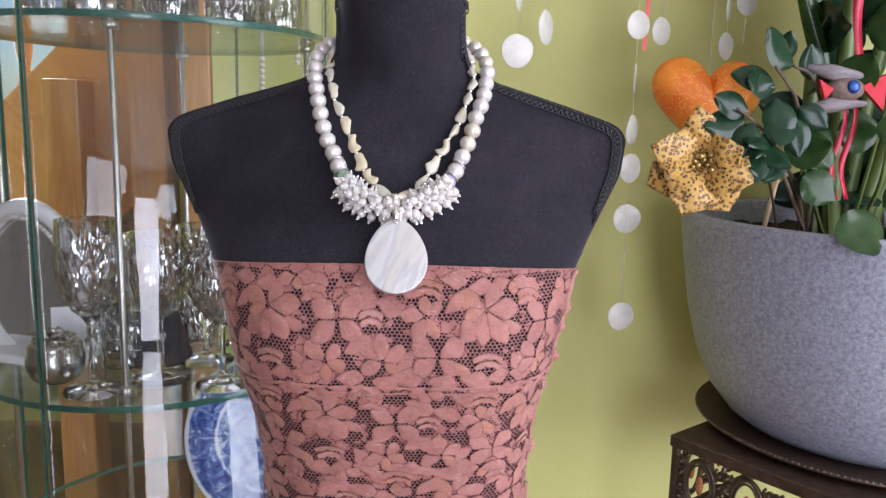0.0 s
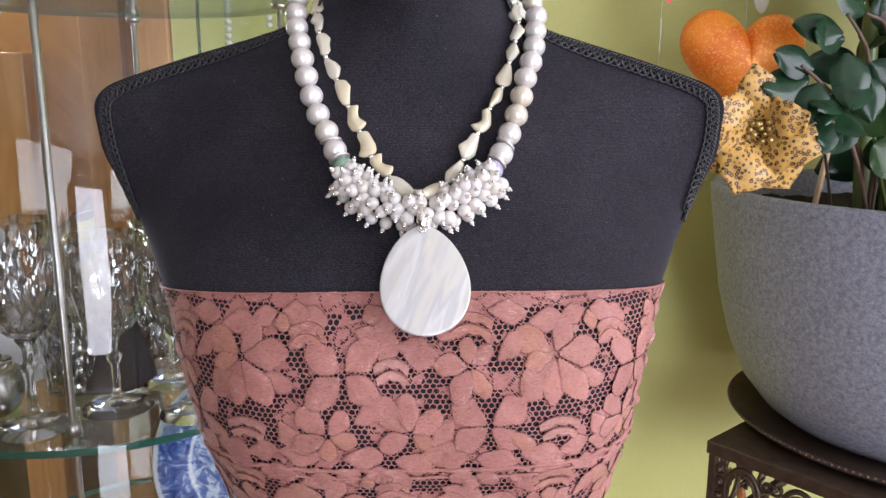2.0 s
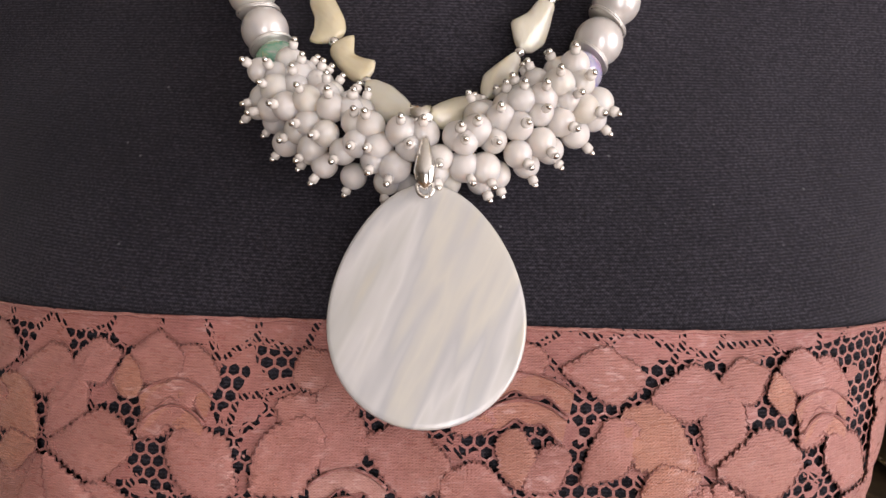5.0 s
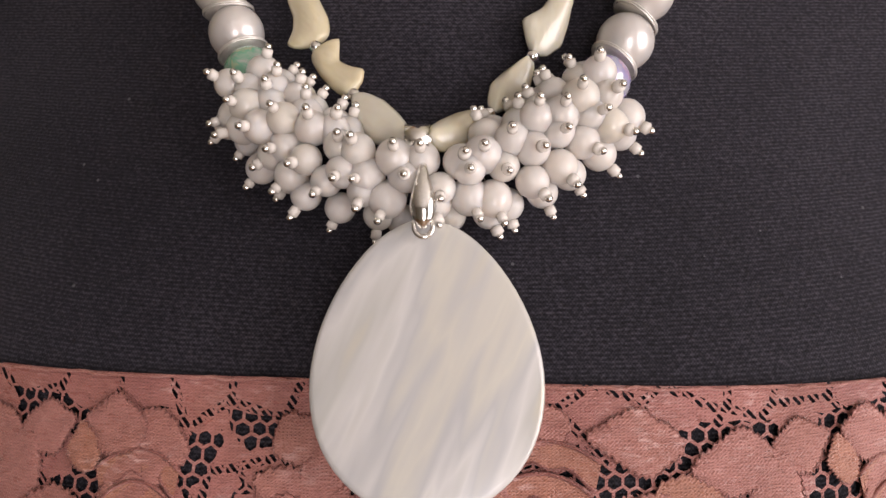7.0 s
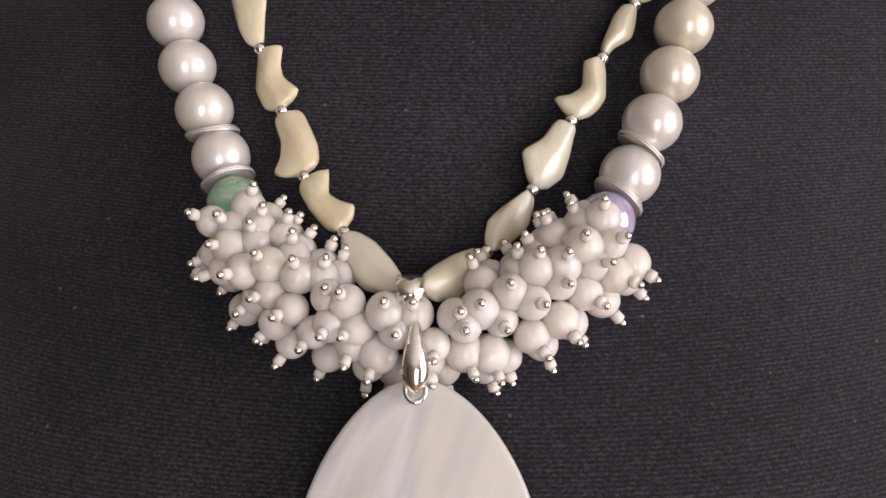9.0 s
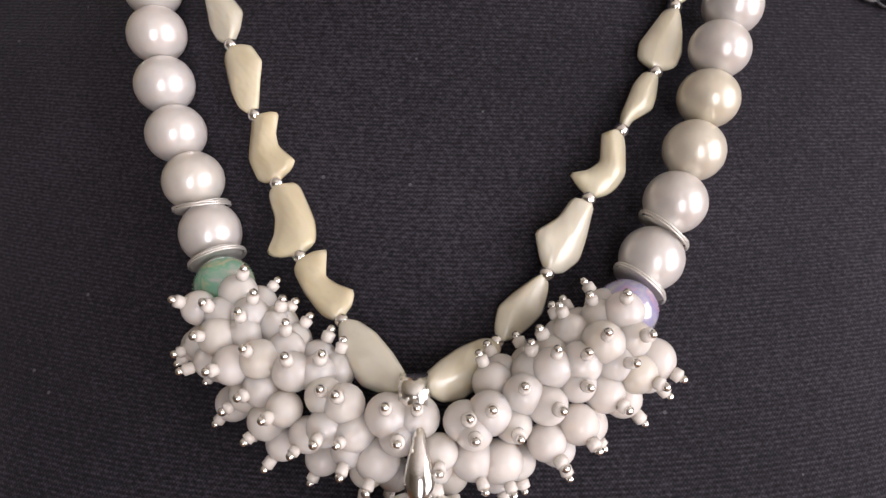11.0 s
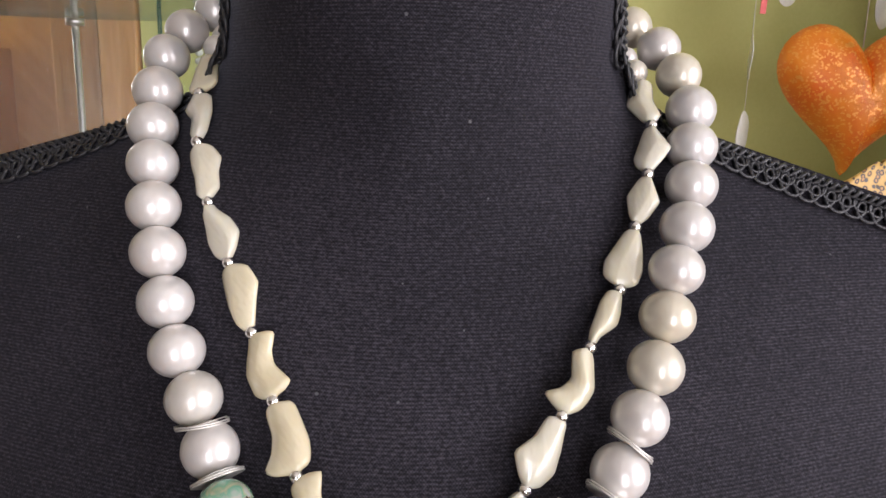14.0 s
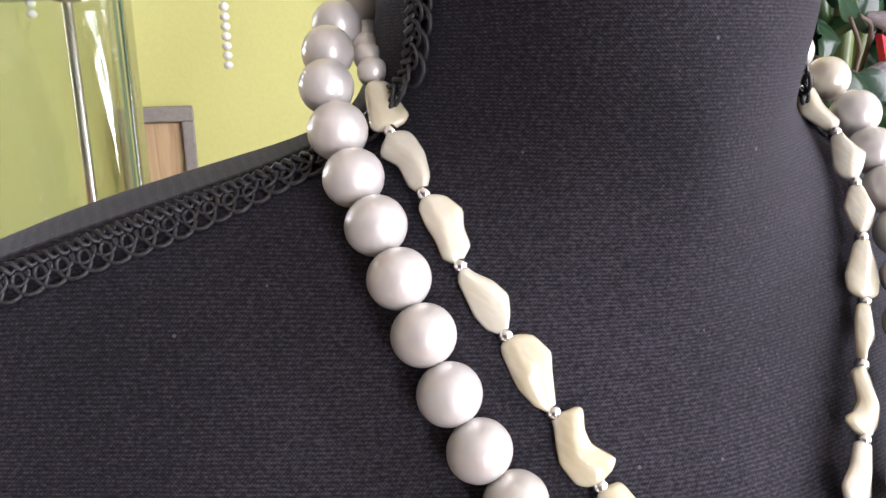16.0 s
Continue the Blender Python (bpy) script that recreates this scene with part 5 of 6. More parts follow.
LEAF = leaf_green("glossy_dark_leaf", (0.008, 0.026, 0.015), (0.019, 0.052, 0.024))
LEAF_PALE = leaf_green("fresh_green_leaf", (0.014, 0.040, 0.012), (0.036, 0.075, 0.020))
STALK = mottled("green_stalk", (0.06, 0.09, 0.022), (0.13, 0.18, 0.045), 30, 0.4, stretch=(1, 1, 0.2))
TWIG = mottled("brown_twig", (0.05, 0.03, 0.02), (0.12, 0.08, 0.055), 60, 0.7, stretch=(1, 1, 0.2))
RED_RIBBON = mottled("crimson_ribbon", (0.36, 0.006, 0.028), (0.55, 0.014, 0.05), 50, 0.4)


def leaf_mesh(long, wide, cup, seed, mat):
    rng = random.Random(seed)
    bm = bmesh.new()
    rows, bend = [], rng.uniform(-0.2, 0.35)
    for i in range(11):
        t = i / 10
        w = wide * math.sin(math.pi * (0.02 + 0.96 * t) ** 0.85) ** 0.72
        row = []
        for k in range(7):
            u = k / 6 * 2 - 1
            row.append(bm.verts.new((w * u, -bend * long * t * t + cup * wide * u * u - 0.06 * wide * math.exp(-(u * 4) ** 2) * -1, long * t)))
        rows.append(row)
    for p, q in zip(rows, rows[1:]):
        for k in range(6):
            bm.faces.new((p[k], p[k + 1], q[k + 1], q[k]))
    return mesh_of("leaf", bm, mat)


def plant_with(name, label, base, stems, mat_stem, radius, leaves, meshes):
    """stems: lines; leaves: (place, tip direction, facing, size, mesh)."""
    p = holder(name, label, "plant", "plants in the planter", m=pose(*base))
    o = Vector(base)
    for line in stems:
        bm = bmesh.new()
        tube(bm, [q - o for q in spline(line, 6)], radius, 7, taper=lambda t: 1.25 - 0.55 * t)
        part("stem", bm, mat_stem, p)
    for place, way, face, size, k in leaves:
        ob = part("leaf", meshes[k % len(meshes)], None, p, "", along(Vector(place) - o, way, face) @ Matrix.Diagonal((size, size, size, 1)))
    return p


def plants():
    rng = random.Random(8)
    oval = [leaf_mesh(0.062, 0.023, 0.25, k, LEAF) for k in range(4)]
    round_ = [leaf_mesh(0.066, 0.033, 0.12, 20 + k, LEAF_PALE) for k in range(3)]
    # glossy oval-leaved shoots that lean out over the rim
    tip = [(0.56, 1.16, 1.125), (0.525, 1.10, 1.24), (0.48, 1.055, 1.335), (0.455, 1.03, 1.36), (0.43, 1.02, 1.385)]
    tip2 = [(0.56, 1.16, 1.125), (0.51, 1.10, 1.22), (0.445, 1.05, 1.29), (0.41, 1.03, 1.315), (0.385, 1.02, 1.33)]
    tip3 = [(0.57, 1.17, 1.125), (0.50, 1.08, 1.20), (0.455, 1.04, 1.255), (0.425, 1.02, 1.27)]
    tip4 = [(0.57, 1.17, 1.125), (0.55, 1.12, 1.30), (0.50, 1.06, 1.372), (0.462, 1.04, 1.388)]
    rows = [((0.463, 1.04, 1.389), (-0.75, -0.1, 0.62), 1.25), ((0.434, 1.03, 1.366), (-1, 0, 0.30), 1.05), ((0.442, 1.04, 1.36), (-0.95, -0.2, 0.1), 1.0), ((0.405, 1.03, 1.327), (-0.85, -0.2, 0.35), 1.0),
            ((0.400, 1.03, 1.318), (-0.92, 0, -0.28), 1.1), ((0.408, 1.02, 1.312), (-0.4, -0.3, -0.8), 0.95), ((0.43, 1.02, 1.30), (-0.75, -0.4, -0.5), 0.95), ((0.425, 1.02, 1.27), (-0.6, -0.3, -0.75), 0.9),
            ((0.445, 1.03, 1.26), (-0.85, -0.3, -0.25), 0.95), ((0.44, 1.03, 1.345), (0.1, -0.4, -0.9), 1.15), ((0.455, 1.03, 1.33), (-0.35, -0.3, -0.85), 1.15), ((0.47, 1.04, 1.32), (0.15, -0.2, -0.95), 1.0),
            ((0.415, 1.02, 1.30), (-0.2, -0.4, -0.9), 0.8), ((0.46, 1.04, 1.272), (-0.6, -0.3, -0.7), 0.9), ((0.455, 1.06, 1.395), (0.2, 0, 0.95), 0.75), ((0.50, 1.06, 1.372), (-0.2, -0.2, 0.95), 0.9),
            ((0.43, 1.03, 1.285), (0.5, -0.4, -0.75), 0.9), ((0.48, 1.05, 1.335), (0.7, -0.3, -0.55), 0.9)]
    leaves = [(p, w, (rng.uniform(-0.5, 0.2), -1, rng.uniform(0.1, 0.9)), s * 0.84, i) for i, (p, w, s) in enumerate(rows)]
    plant_with("potted_shrub", "glossy dark green oval-leaved shoots leaning over the planter rim", (0.565, 1.165, 1.12), [tip, tip2, tip3, tip4], TWIG, 0.0026, leaves, oval)
    # round-leaved plant
    stems = [[(0.60, 1.17, 1.12), (0.55, 1.12, 1.19), (0.505, 1.07, 1.25)], [(0.60, 1.17, 1.12), (0.57, 1.12, 1.17), (0.535, 1.06, 1.22)], [(0.62, 1.17, 1.12), (0.54, 1.06, 1.152), (0.575, 1.02, 1.185)], [(0.63, 1.18, 1.12), (0.62, 1.09, 1.22), (0.60, 1.04, 1.30)], [(0.63, 1.18, 1.12), (0.63, 1.12, 1.30), (0.605, 1.05, 1.42)]]
    rows = [((0.475, 1.07, 1.272), (0.75, -0.2, 0.2), 1.05), ((0.50, 1.06, 1.242), (0.7, -0.2, -0.5), 1.0), ((0.548, 1.02, 1.20), (0.35, -0.15, -0.85), 1.2), ((0.59, 1.03, 1.29), (0.3, -0.3, 0.8), 1.0), ((0.505, 1.08, 1.305), (0.5, -0.3, -0.7), 1.15),
            ((0.55, 1.07, 1.36), (0.4, -0.3, 0.75), 1.0), ((0.585, 1.05, 1.41), (0.2, -0.3, 0.9), 1.15), ((0.60, 1.04, 1.33), (0.7, -0.2, -0.5), 1.1), ((0.53, 1.10, 1.29), (-0.3, -0.4, 0.75), 1.0), ((0.60, 1.03, 1.20), (0.7, -0.3, 0.5), 1.1),
            ((0.52, 1.09, 1.25), (0.3, -0.4, -0.8), 1.0), ((0.62, 1.05, 1.45), (0.4, -0.2, -0.7), 1.2), ((0.60, 1.06, 1.49), (-0.4, -0.2, 0.8), 1.2), ((0.56, 1.1, 1.30), (0.8, -0.2, 0.1), 1.1)]
    leaves = [(p, w, (rng.uniform(-0.4, 0.3), -1, rng.uniform(-0.1, 0.5)), s * 0.82, i) for i, (p, w, s) in enumerate(rows)]
    plant_with("leafy_plant", "fresh green round-leaved plant standing in the planter", (0.61, 1.18, 1.12), stems, STALK, 0.0028, leaves, round_)
    # tall stalks
    strap = [leaf_mesh(0.30, 0.016, 0.5, 40 + k, LEAF_PALE) for k in range(3)]
    stems = [[(0.625, 1.22, 1.11), (0.612, 1.20, 1.30), (0.612, 1.20, 1.55), (0.62, 1.2, 1.75)], [(0.66, 1.22, 1.11), (0.69, 1.20, 1.28), (0.735, 1.19, 1.45), (0.76, 1.18, 1.6)], [(0.65, 1.24, 1.11), (0.665, 1.23, 1.32), (0.70, 1.22, 1.60)], [(0.69, 1.24, 1.11), (0.72, 1.22, 1.28), (0.77, 1.2, 1.42)],
             [(0.60, 1.23, 1.11), (0.575, 1.22, 1.35), (0.57, 1.21, 1.46)]]
    leaves = [((0.60, 1.2, 1.34), (-0.35, 0, 0.95), (-0.5, -1, 0), 0.8, 0), ((0.60, 1.21, 1.45), (-0.6, -0.1, 0.8), (-0.3, -1, 0.3), 0.9, 1), ((0.64, 1.2, 1.45), (0.5, -0.2, 0.8), (0, -1, 0.4), 1.0, 2), ((0.70, 1.19, 1.38), (0.4, -0.3, 0.8), (0, -1, 0.2), 1.0, 0), ((0.62, 1.2, 1.55), (-0.5, -0.3, 0.6), (0, -1, 0.4), 1.0, 2), ((0.66, 1.2, 1.55), (0.3, -0.4, 0.7), (0, -1, 0.4), 1.0, 1)]
    plant_with("tall_plant", "tall green plant with thick upright stalks in the planter", (0.64, 1.22, 1.11), stems, STALK, 0.0125, leaves, strap)
    # the dense dark shrub behind
    dense = [leaf_mesh(0.10, 0.036, 0.2, 60 + k, LEAF) for k in range(4)]
    stems, leaves = [], []
    for k in range(17):
        x, y = rng.uniform(0.60, 0.95), rng.uniform(1.20, 1.36)
        line = [(x, y, 1.11), (x + rng.uniform(-0.05, 0.05), y - 0.01, 1.35), (x + rng.uniform(-0.09, 0.09), y - 0.03, rng.uniform(1.6, 1.95))]
        stems.append(line)
        path = Line(spline(line, 8))
        for j in range(13):
            p, d = path.at(path.length * (0.15 + 0.85 * j / 12))
            a = rng.uniform(0, 2 * math.pi)
            leaves.append((tuple(p), (math.cos(a), 0.6 * math.sin(a) - 0.2, rng.uniform(-0.5, 0.6)), (rng.uniform(-0.6, 0.6), -1, rng.uniform(0, 0.8)), rng.uniform(0.7, 1.15), rng.randrange(4)))
    plant_with("dense_shrub", "dense dark green leafy shrub at the back of the planter", (0.72, 1.30, 1.11), stems, TWIG, 0.004, leaves, dense)
    # bamboo cane
    bm = bmesh.new()
    tube(bm, [(0.505, 1.20, 1.12), (0.555, 1.24, 1.30)], 0.004, 8)
    thing("support_cane", bm, PINE_PALE, "thin bamboo cane stuck in the soil", "cane")
    # crimson ribbons and the glitter bird on them
    bird = holder("bird_ornament", "glitter ornament with red tail and blue eye on crimson ribbons", "ornament", m=pose(0.545, 1.06, 1.36))
    for x, top, low, w in ((0.018, 0.30, 0.03, 0.0065), (0.004, 0.0, -0.15, 0.0038), (0.018, 0.0, -0.15, 0.0038)):
        bm = bmesh.new()
        n = 14
        a = [bm.verts.new((x - w + 0.006 * math.sin(i * 0.5), 0.012 + 0.003 * math.cos(i * 0.7), top + (low - top) * i / n)) for i in range(n + 1)]
        c = [bm.verts.new((x + w + 0.006 * math.sin(i * 0.5), 0.012 + 0.003 * math.sin(i * 0.7), top + (low - top) * i / n)) for i in range(n + 1)]
        for i in range(n):
            bm.faces.new((a[i], a[i + 1], c[i + 1], c[i]))
        ob = part("ribbon", bm, RED_RIBBON, bird, "crimson satin ribbon")
        thick = ob.modifiers.new("thick", "SOLIDIFY")
        thick.thickness = 0.0006
    bm = bmesh.new()
    ball(bm, (0, 0, 0), 0.017, 18, 12, (1.5, 0.8, 0.95))
    part("body", bm, mottled("feather_brown", (0.06, 0.035, 0.03), (0.28, 0.20, 0.16), 120, 0.7, relief=0.6), bird)
    bm = bmesh.new()
    ball(bm, (0.004, -0.012, 0.003), 0.009, 14, 10, (1, 0.5, 1))
    part("eye_feather", bm, mottled("peacock_blue", (0.01, 0.01, 0.04), (0.01, 0.10, 0.40), 160, 0.25, 0.3), bird, "iridescent blue eye patch")
    red = mottled("red_glitter", (0.38, 0.008, 0.02), (0.68, 0.03, 0.05), 400, 0.35, 0.2, 0.6)
    for pts in (((0.018, 0.004), (0.052, 0.022), (0.050, -0.028)), ((-0.020, 0.0), (-0.040, 0.012), (-0.030, -0.014))):
        bm = bmesh.new()
        f = [bm.verts.new((x, -0.008, z)) for x, z in pts]
        g = [bm.verts.new((x, 0.0, z)) for x, z in pts]
        bm.faces.new(f), bm.faces.new(g[::-1])
        for k in range(3):
            bm.faces.new((f[k], g[k], g[(k + 1) % 3], f[(k + 1) % 3]))
        bmesh.ops.recalc_face_normals(bm, faces=bm.faces)
        part("tail", bm, red, bird, "red glitter fan", smooth=False)
    grey = mottled("grey_feather", (0.10, 0.085, 0.09), (0.34, 0.30, 0.31), 140, 0.8, relief=0.7, stretch=(0.2, 1, 1))
    for z, turn in ((0.018, 8), (-0.018, -12)):
        bm = bmesh.new()
        tube(bm, [(-0.055, 0, z * 1.6), (-0.02, -0.002, z * 1.2), (0.03, 0, z)], 0.0075, 8, taper=lambda t: 0.25 + 1.2 * math.sin(math.pi * (0.1 + 0.85 * t)))
        part("wing", bm, grey, bird, "grey feather wing")
    # pink ribbon end by the wall
    bm = bmesh.new()
    box(bm, -0.0035, 0.0035, -0.0006, 0.0006, -1.06, 0)
    thing("wall_ribbon", bm, mottled("coral_ribbon", (0.75, 0.10, 0.10), (0.9, 0.16, 0.15), 40, 0.4), "narrow coral ribbon hanging by the wall", "ribbon", smooth=False, m=pose(0.386, 1.38, 2.497, 0, 2.0, 0))


plants()


# ---- the carved stand ----
def stand():
    ang = math.degrees(math.atan2(-0.174, 0.137))
    s = holder("plant_stand", "dark bronze carved plant stand with pierced oval panels", "plant stand", m=pose(0.402, 1.232, 0, 0, 0, ang))
    long, deep = 0.46, 0.50
    bm = bmesh.new()
    box(bm, -0.006, long, -0.0, deep, 0.768, 0.789, 0.003)
    part("top", bm, BRONZE, s, smooth=False)
    bm = bmesh.new()
    box(bm, 0.02, long - 0.02, 0.03, deep - 0.02, 0.03, 0.05)
    part("lower_shelf", bm, BRONZE, s, smooth=False)
    for x, y in ((-0.002, 0.002), (long - 0.018, 0.004), (0.004, deep - 0.016), (long - 0.018, deep - 0.016)):
        bm = bmesh.new()
        box(bm, x, x + 0.012, y, y + 0.012, 0, 0.768, 0.002)
        part("leg", bm, BRONZE, s, smooth=False)
    amber = mottled("amber_stone", (0.28, 0.09, 0.03), (0.55, 0.24, 0.09), 60, 0.15)
    for face in range(2):
        for i in range(5):
            turn = pose(0, 0, 0) if face == 0 else pose(0, 0, 0, 0, 0, 90)
            cx = 0.052 + i * 0.084
            m = turn @ pose(cx, 0.008 if face == 0 else -0.008, 0.716)
            bm = bmesh.new()
            tube(bm, [(0.027 * math.cos(a), 0, 0.043 * math.sin(a)) for a in np.linspace(0, 2 * math.pi, 29)[:-1]], 0.0042, 8, True)
            tube(bm, [(0.021 * math.cos(a), -0.002, 0.036 * math.sin(a)) for a in np.linspace(0, 2 * math.pi, 29)[:-1]], 0.002, 6, True)
            for q in (-1, 1):
                for k in range(4):
                    # scrolls in the corners between the ovals
                    pts = [(q * 0.036 + 0.011 * (1 - t * 0.75) * math.cos(2.2 + t * 8) * q, 0, (0.032 - k * 0.021) + 0.011 * (1 - t * 0.75) * math.sin(2.2 + t * 8) * (1 if k < 2 else -1)) for t in np.linspace(0, 1, 15)]
                    tube(bm, pts, 0.0028, 6)
                    ball(bm, (q * 0.036, -0.003, 0.032 - k * 0.021), 0.0042, 8, 6)
            part("scrollwork", bm, BRONZE, s, "pierced cast scrollwork", m)
            bm = bmesh.new()
            ball(bm, (0, 0, 0), 0.009, 14, 10, (0.75, 0.5, 1.9))
            part("stone", bm, amber, s, "amber drop stone", m)
        bm = bmesh.new()
        for z0, z1 in ((0.645, 0.660),):
            box(bm, 0.03, long - 0.03, 0.006, 0.018, z0, z1, 0.002)
        part("rail", bm, BRONZE, s, "", pose(0, 0, 0) if face == 0 else pose(0.024, 0, 0, 0, 0, 90), smooth=False)


stand()


# ---- in the cabinet ----
WHITE_LACQUER = mottled("white_lacquer", (0.72, 0.71, 0.74), (0.85, 0.84, 0.86), 8, 0.3, relief=0.05)
MIRROR = shader("mirror_glass", (0.9, 0.9, 0.9), 0.02, 1.0)[0]
PEWTER = mottled("pewter", (0.40, 0.38, 0.36), (0.62, 0.60, 0.57), 60, 0.22, 1.0, 0.15, 0.001)
VELVET = mottled("black_velvet", (0.006, 0.006, 0.007), (0.015, 0.015, 0.018), 60, 0.9)
PAPER = mottled("white_paper", (0.78, 0.78, 0.82), (0.88, 0.88, 0.91), 12, 0.7)
SHELF_Z = 0.9535


def goblet(place, height, bowl, foot, cut=0.03, knop=True):
    """Cut crystal stemware: foot, stem with a knop, flared bowl with cut flutes."""
    g = holder("wine_glass", "clear cut-crystal stemmed glass on the glass shelf", "glass", "glasses in the cabinet", m=pose(*place))
    h = height
    stem0, stem1 = 0.012, 0.44 * h
    bm = bmesh.new()
    turned(bm, [(0, 0), (foot, 0), (foot, 0.0025), (foot * 0.5, 0.006), (0.007, 0.012), (0.0045, 0.022), (0.0042, 0.26 * h)] + ([(0.008, 0.29 * h), (0.0085, 0.31 * h), (0.0045, 0.335 * h)] if knop else []) + [(0.0045, 0.39 * h), (0.011, stem1), (0, stem1)], 24)
    part("stem", bm, CRYSTAL, g)
    bm = bmesh.new()
    flute = lambda a, i: 1 + (cut * math.cos(12 * a) if 0 < i < 6 else 0)
    turned(bm, [(0.006, stem1 - 0.004), (bowl * 0.55, 0.48 * h), (bowl * 0.85, 0.57 * h), (bowl, 0.68 * h), (bowl * 1.02, 0.80 * h), (bowl * 0.99, 0.90 * h), (bowl * 0.97, h), (bowl * 0.93, h),
                (bowl * 0.95, 0.9 * h), (bowl * 0.96, 0.8 * h), (bowl * 0.93, 0.68 * h), (bowl * 0.78, 0.57 * h), (bowl * 0.45, 0.49 * h), (0, 0.46 * h)], 72, phase=flute)
    part("bowl", bm, CUT, g)
    return g


def tumbler(place, height, radius):
    g = holder("crystal_tumbler", "clear cut-crystal tumbler on the glass shelf", "glass", "glasses in the cabinet", m=pose(*place))
    bm = bmesh.new()
    turned(bm, [(0, 0), (radius * 0.85, 0), (radius * 0.9, 0.006), (radius * 0.93, height * 0.4), (radius, height * 0.75), (radius * 1.02, height), (radius * 0.96, height), (radius * 0.93, height * 0.7), (radius * 0.84, 0.014), (0, 0.012)], 72,
           phase=lambda a, i: 1 + (0.035 * abs(math.sin(9 * a)) if 0 < i < 5 else 0))
    part("body", bm, CUT, g)
    return g


goblet((-0.439, 0.940, SHELF_Z), 0.222, 0.037, 0.037)
goblet((-0.372, 0.992, SHELF_Z), 0.198, 0.041, 0.038)
goblet((-0.284, 0.975, SHELF_Z), 0.196, 0.039, 0.035, knop=False)
goblet((-0.335, 1.075, SHELF_Z), 0.20, 0.039, 0.037)
goblet((-0.30, 1.17, SHELF_Z), 0.20, 0.038, 0.036)
tumbler((-0.445, 1.055, SHELF_Z), 0.082, 0.036)
tumbler((-0.375, 1.15, SHELF_Z), 0.085, 0.038)
tumbler((-0.50, 1.13, SHELF_Z), 0.10, 0.036)
tumbler((-0.255, 1.09, SHELF_Z), 0.09, 0.034)
# glasses on the upper shelf
for x, y, r in ((-0.50, 1.0, 0.034), (-0.42, 0.95, 0.036), (-0.34, 0.98, 0.036), (-0.28, 1.04, 0.036), (-0.23, 1.11, 0.034), (-0.38, 1.08, 0.036), (-0.30, 1.16, 0.036), (-0.46, 1.11, 0.036)):
    tumbler((x, y, 1.4195), 0.10, r)


def rose_bowl():
    b = holder("pewter_box", "polished pewter trinket bowl with a rose-shaped lid", "trinket box", m=pose(-0.506, 0.978, SHELF_Z))
    bm = bmesh.new()
    turned(bm, [(0, 0), (0.022, 0), (0.030, 0.006), (0.036, 0.02), (0.0365, 0.032), (0.033, 0.044), (0.0315, 0.047), (0, 0.047)], 48)
    part("bowl", bm, PEWTER, b)
    bm = bmesh.new()
    turned(bm, [(0.0335, 0.045), (0.034, 0.049), (0.028, 0.055), (0, 0.058)], 40)
    part("lid", bm, PEWTER, b)
    for ring, (n, r, h, tilt) in enumerate(((6, 0.020, 0.054, 55), (5, 0.012, 0.060, 35), (3, 0.005, 0.066, 15))):
        for k in range(n):
            bm = bmesh.new()
            ball(bm, (0, 0, 0), 0.0115 - 0.002 * ring, 12, 8, (1, 0.35, 0.9))
            a = 360 * k / n + 25 * ring
            part("rose_petal", bm, PEWTER, b, "", pose(r * math.cos(radians(a)), r * math.sin(radians(a)), h, 0, 0, a - 90) @ pose(0, 0, 0, -tilt, 0, 0))


rose_bowl()


def oval_mirror():
    m = holder("vanity_mirror", "white oval table mirror with a strand of pearls hung over it", "mirror", m=pose(-0.590, 1.085, SHELF_Z, 0, 0, -16))
    cz, rx, rz = 0.105, 0.078, 0.100
    bm = bmesh.new()
    rings = []
    for k in range(64):
        a = 2 * math.pi * k / 64
        c, s = math.cos(a), math.sin(a)
        rings.append([bm.verts.new((q * rx * c + d * c, y, cz + q * rz * s + d * s)) for q, d, y in ((1, 0.026, 0.0), (1, 0.024, -0.010), (1, 0.012, -0.014), (1, 0.0, -0.008), (1, 0.0, 0.0))])
    for i in range(64):
        a, c = rings[i], rings[(i + 1) % 64]
        for k in range(5):
            bm.faces.new((a[k], a[(k + 1) % 5], c[(k + 1) % 5], c[k]))
    bmesh.ops.recalc_face_normals(bm, faces=bm.faces)
    part("frame", bm, WHITE_LACQUER, m)
    bm = bmesh.new()
    bm.faces.new([bm.verts.new((rx * math.cos(a), -0.004, cz + rz * math.sin(a))) for a in np.linspace(0, 2 * math.pi, 49)[:-1]])
    part("mirror_glass", bm, MIRROR, m, smooth=False)
    bm = bmesh.new()
    box(bm, -0.09, 0.09, -0.05, 0.04, 0, 0.014, 0.004)
    part("foot", bm, WHITE_LACQUER, m, smooth=False)
    bm = bmesh.new()
    ball(bm, (0, 0, 0), 0.0036, 10, 8)
    me = mesh_of("pearl", bm, PEARL)
    for k in range(44):
        a = math.pi * (0.02 + 0.96 * k / 43)
        part("pearl", me, None, m, "", pose((rx + 0.012) * math.cos(a), -0.018, cz + (rz + 0.012) * math.sin(a) - 0.012))


oval_mirror()


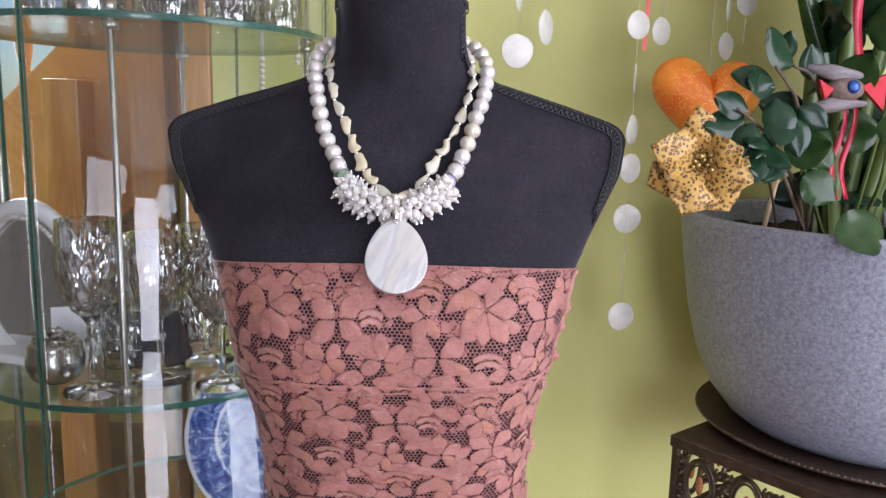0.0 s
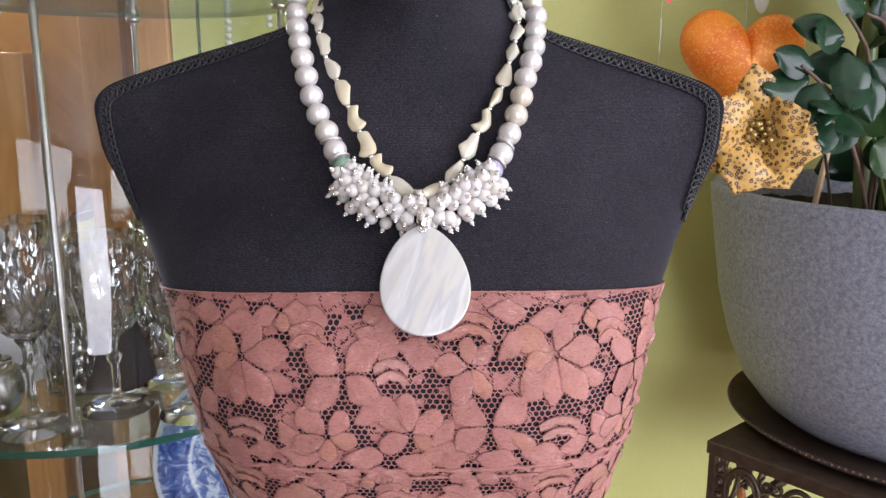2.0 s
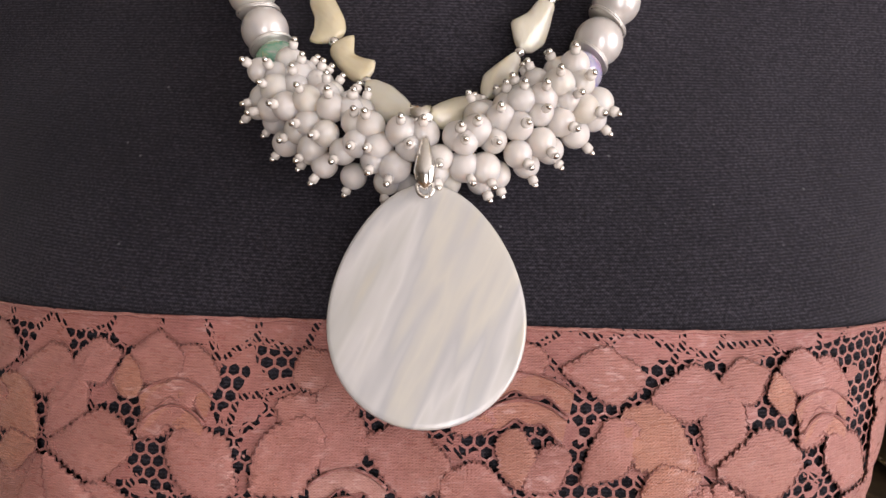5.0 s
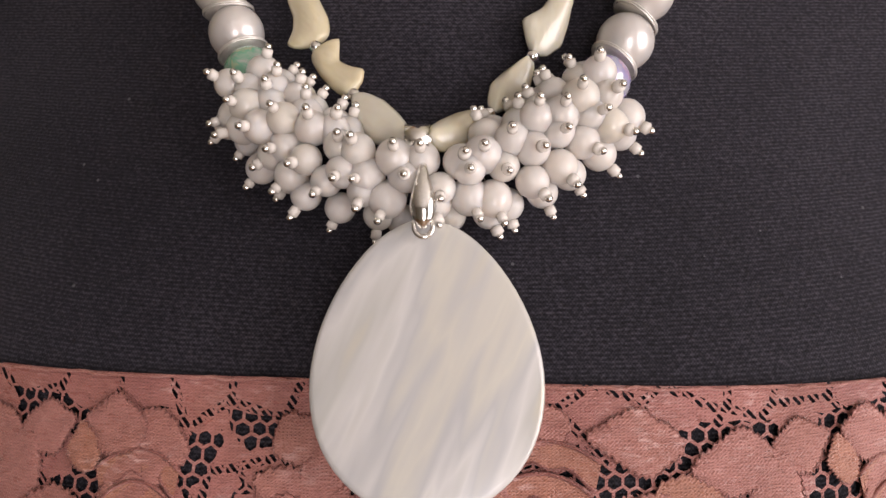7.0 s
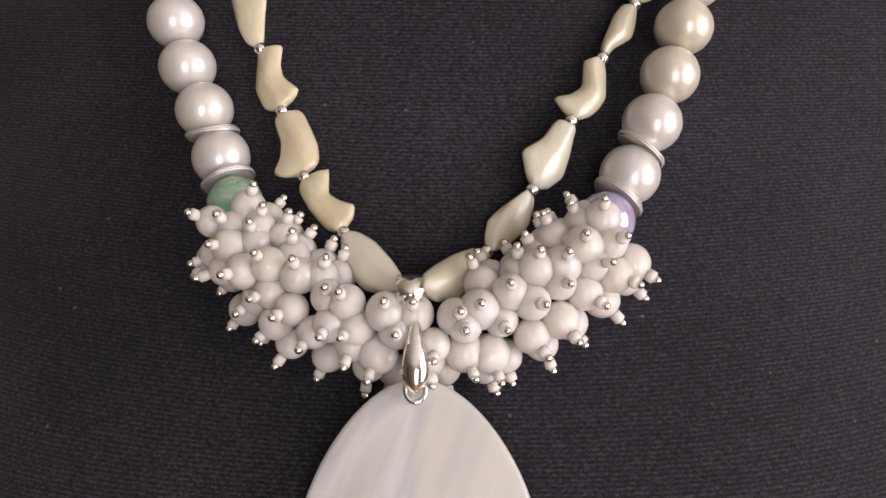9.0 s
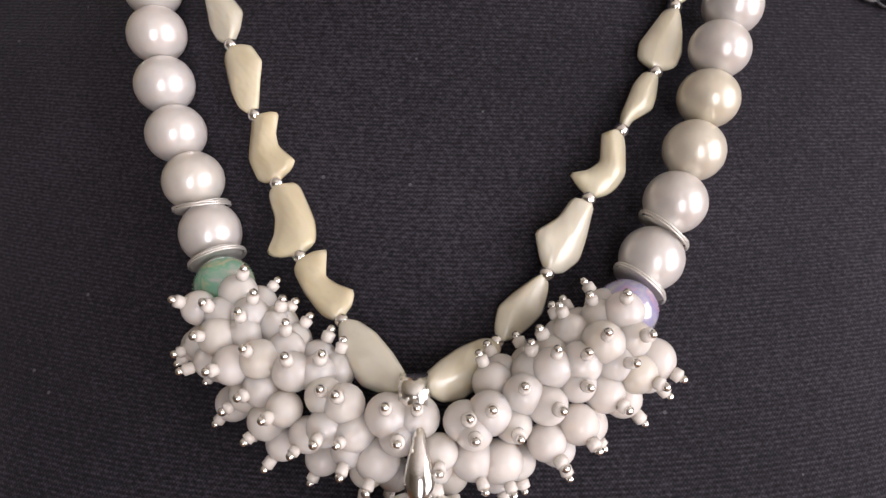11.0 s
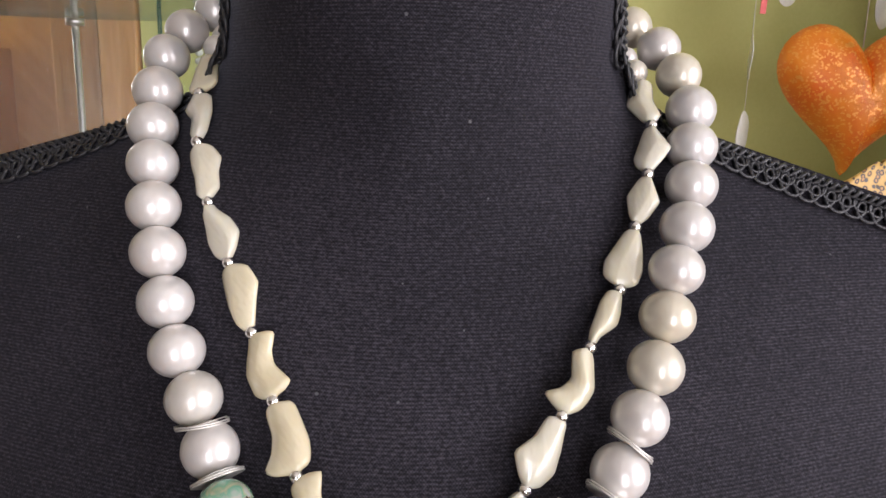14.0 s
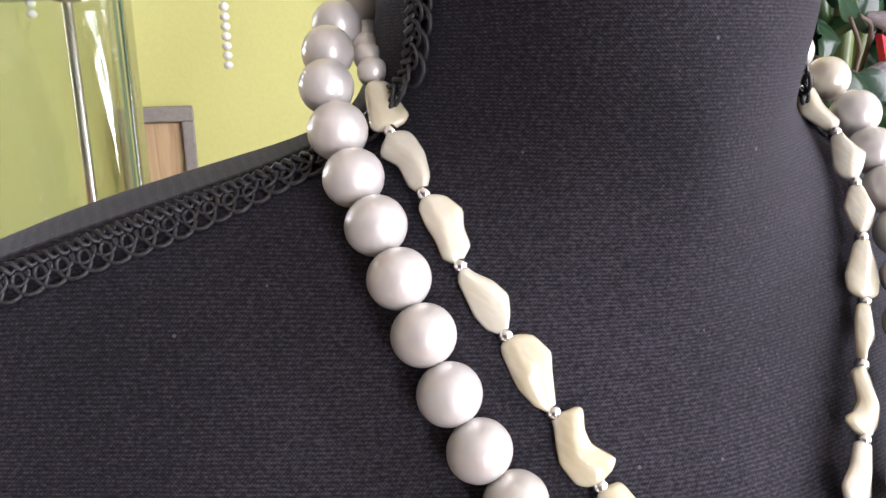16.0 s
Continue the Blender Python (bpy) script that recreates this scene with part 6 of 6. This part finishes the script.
def velvet_cone():
    bm = bmesh.new()
    turned(bm, [(0, 0), (0.045, 0), (0.045, 0.006), (0.028, 0.07), (0.012, 0.14), (0.006, 0.155), (0, 0.157)], 32, phase=lambda a, i: 1 + 0.05 * math.sin(2 * a))
    thing("ring_cone", bm, VELVET, "black velvet jewellery cone on the glass shelf", "jewellery stand", m=pose(-0.405, 1.075, SHELF_Z) @ pose(0, 0.0, 0) )
    bm = bmesh.new()
    box(bm, -0.022, 0.022, -0.0006, 0.0006, 0, 0.085)
    thing("price_card", bm, PAPER, "plain white card standing among the glasses", "card", smooth=False, m=pose(-0.515, 1.035, SHELF_Z, -4, 0, 18))


velvet_cone()


def willow_plate():
    m, t, b = shader("blue_white_china", (0.8, 0.82, 0.85), 0.12)
    v = coords(t)
    n = noise_of(t, v, 55, 6, 0.65, 1.2)
    rad = t.nodes.new("ShaderNodeVectorMath")
    rad.operation = "LENGTH"
    t.links.new(v, rad.inputs[0])
    rim = ramp(t, maths(t, "MULTIPLY", rad.outputs["Value"], 1 / 0.135), [(0.0, (0.25, 0.25, 0.25)), (0.6, (0.25, 0.25, 0.25)), (0.63, (0.75, 0.75, 0.75)), (0.66, (0, 0, 0)), (0.94, (0.05, 0.05, 0.05)), (0.97, (1, 1, 1))])
    tone = maths(t, "ADD", n, maths(t, "MULTIPLY", rim, 0.35))
    t.links.new(ramp(t, tone, [(0.42, (0.025, 0.05, 0.20)), (0.56, (0.10, 0.17, 0.40)), (0.66, (0.42, 0.49, 0.62)), (0.82, (0.66, 0.69, 0.74))]), b.inputs["Base Color"])
    b.inputs["Coat Weight"].default_value = 0.6
    bm = bmesh.new()
    turned(bm, [(0, 0), (0.07, 0), (0.085, 0.004), (0.10, 0.012), (0.133, 0.017), (0.135, 0.019), (0.132, 0.0205), (0.10, 0.016), (0.082, 0.008), (0.065, 0.0045), (0, 0.0045)], 72)
    thing("china_plate", bm, m, "blue and white patterned china plate propped upright on the glass shelf", "plate", m=pose(-0.268, 1.165, 0.668) @ pose(0, 0, 0.132, 78, 0, -8))


willow_plate()


# ---- the stair hall seen through the glass ----
def staircase():
    s = holder("staircase", "honey pine staircase with turned balusters in the hall", "staircase", m=pose(0, 0, 0))
    slope = math.atan2(0.40, 0.42)
    ux, uz = math.cos(slope), math.sin(slope)

    def sloped(name, x, z, length, tall, y0, y1, label=""):
        bm = bmesh.new()
        box(bm, 0, length, y0, y1, -tall / 2, tall / 2, 0.006)
        part(name, bm, PINE, s, label, pose(x, 0, z, 0, -math.degrees(slope), 0), smooth=False)
    sloped("stringer", -2.30, 0.02, 3.4, 0.46, 2.20, 2.24, "wide pine stringer board")
    sloped("handrail", -2.35, 0.98, 3.4, 0.06, 2.19, 2.25)
    bm = bmesh.new()
    turned(bm, [(0, 0.0), (0.020, 0.0), (0.020, 0.10), (0.012, 0.12), (0.022, 0.17), (0.024, 0.22), (0.014, 0.36), (0.013, 0.52), (0.022, 0.60), (0.014, 0.64), (0.020, 0.66), (0.020, 0.78), (0, 0.78)], 16)
    me = mesh_of("baluster", bm, PINE)
    for k in range(16):
        x = -2.2 + k * 0.145
        part("baluster", me, None, s, "", pose(x, 2.22, 0.20 + (x + 2.35) * uz / ux))
    for k in range(11):
        x, z = -2.2 + k * 0.21, 0.10 + k * 0.20
        bm = bmesh.new()
        box(bm, x, x + 0.25, 2.24, 3.1, z, z + 0.03, 0.004), box(bm, x + 0.22, x + 0.238, 2.24, 3.1, z + 0.03, z + 0.20)
        part("step", bm, PINE, s, smooth=False)
    for x, z1 in ((-1.035, 1.40), (-0.80, 2.49)):
        bm = bmesh.new()
        box(bm, x - 0.05, x + 0.05, 2.10, 2.20, 0, z1, 0.006)
        part("newel_post", bm, PINE, s, "square pine newel post", smooth=False)


staircase()


def door_frame():
    d = tagged(new("door_frame"), "honey pine door frame at the end of the lime wall", "door frame", kind="structure")
    for x0, x1, z0, z1 in ((-0.547, -0.488, 0, 2.1), (-1.60, -1.54, 0, 2.1), (-1.60, -0.488, 2.1, 2.16)):
        bm = bmesh.new()
        box(bm, x0, x1, 1.63, 1.77, z0, z1, 0.004)
        part("frame_board", bm, PINE, d, smooth=False)
    bm = bmesh.new()
    box(bm, -4.0, -1.60, 1.64, 1.76, 0, 2.5), box(bm, -1.60, -0.485, 1.64, 1.76, 2.16, 2.5)
    thing("wall_north_west", bm, WALL, "lime green painted wall beside the hall opening", "wall", kind="structure", smooth=False)
    bm = bmesh.new()
    box(bm, -0.95, -0.62, 3.125, 3.149, 1.30, 1.52, 0.004)
    thing("hall_picture", bm, PAPER, "pale picture hanging on the hall wall", "picture", smooth=False)


door_frame()
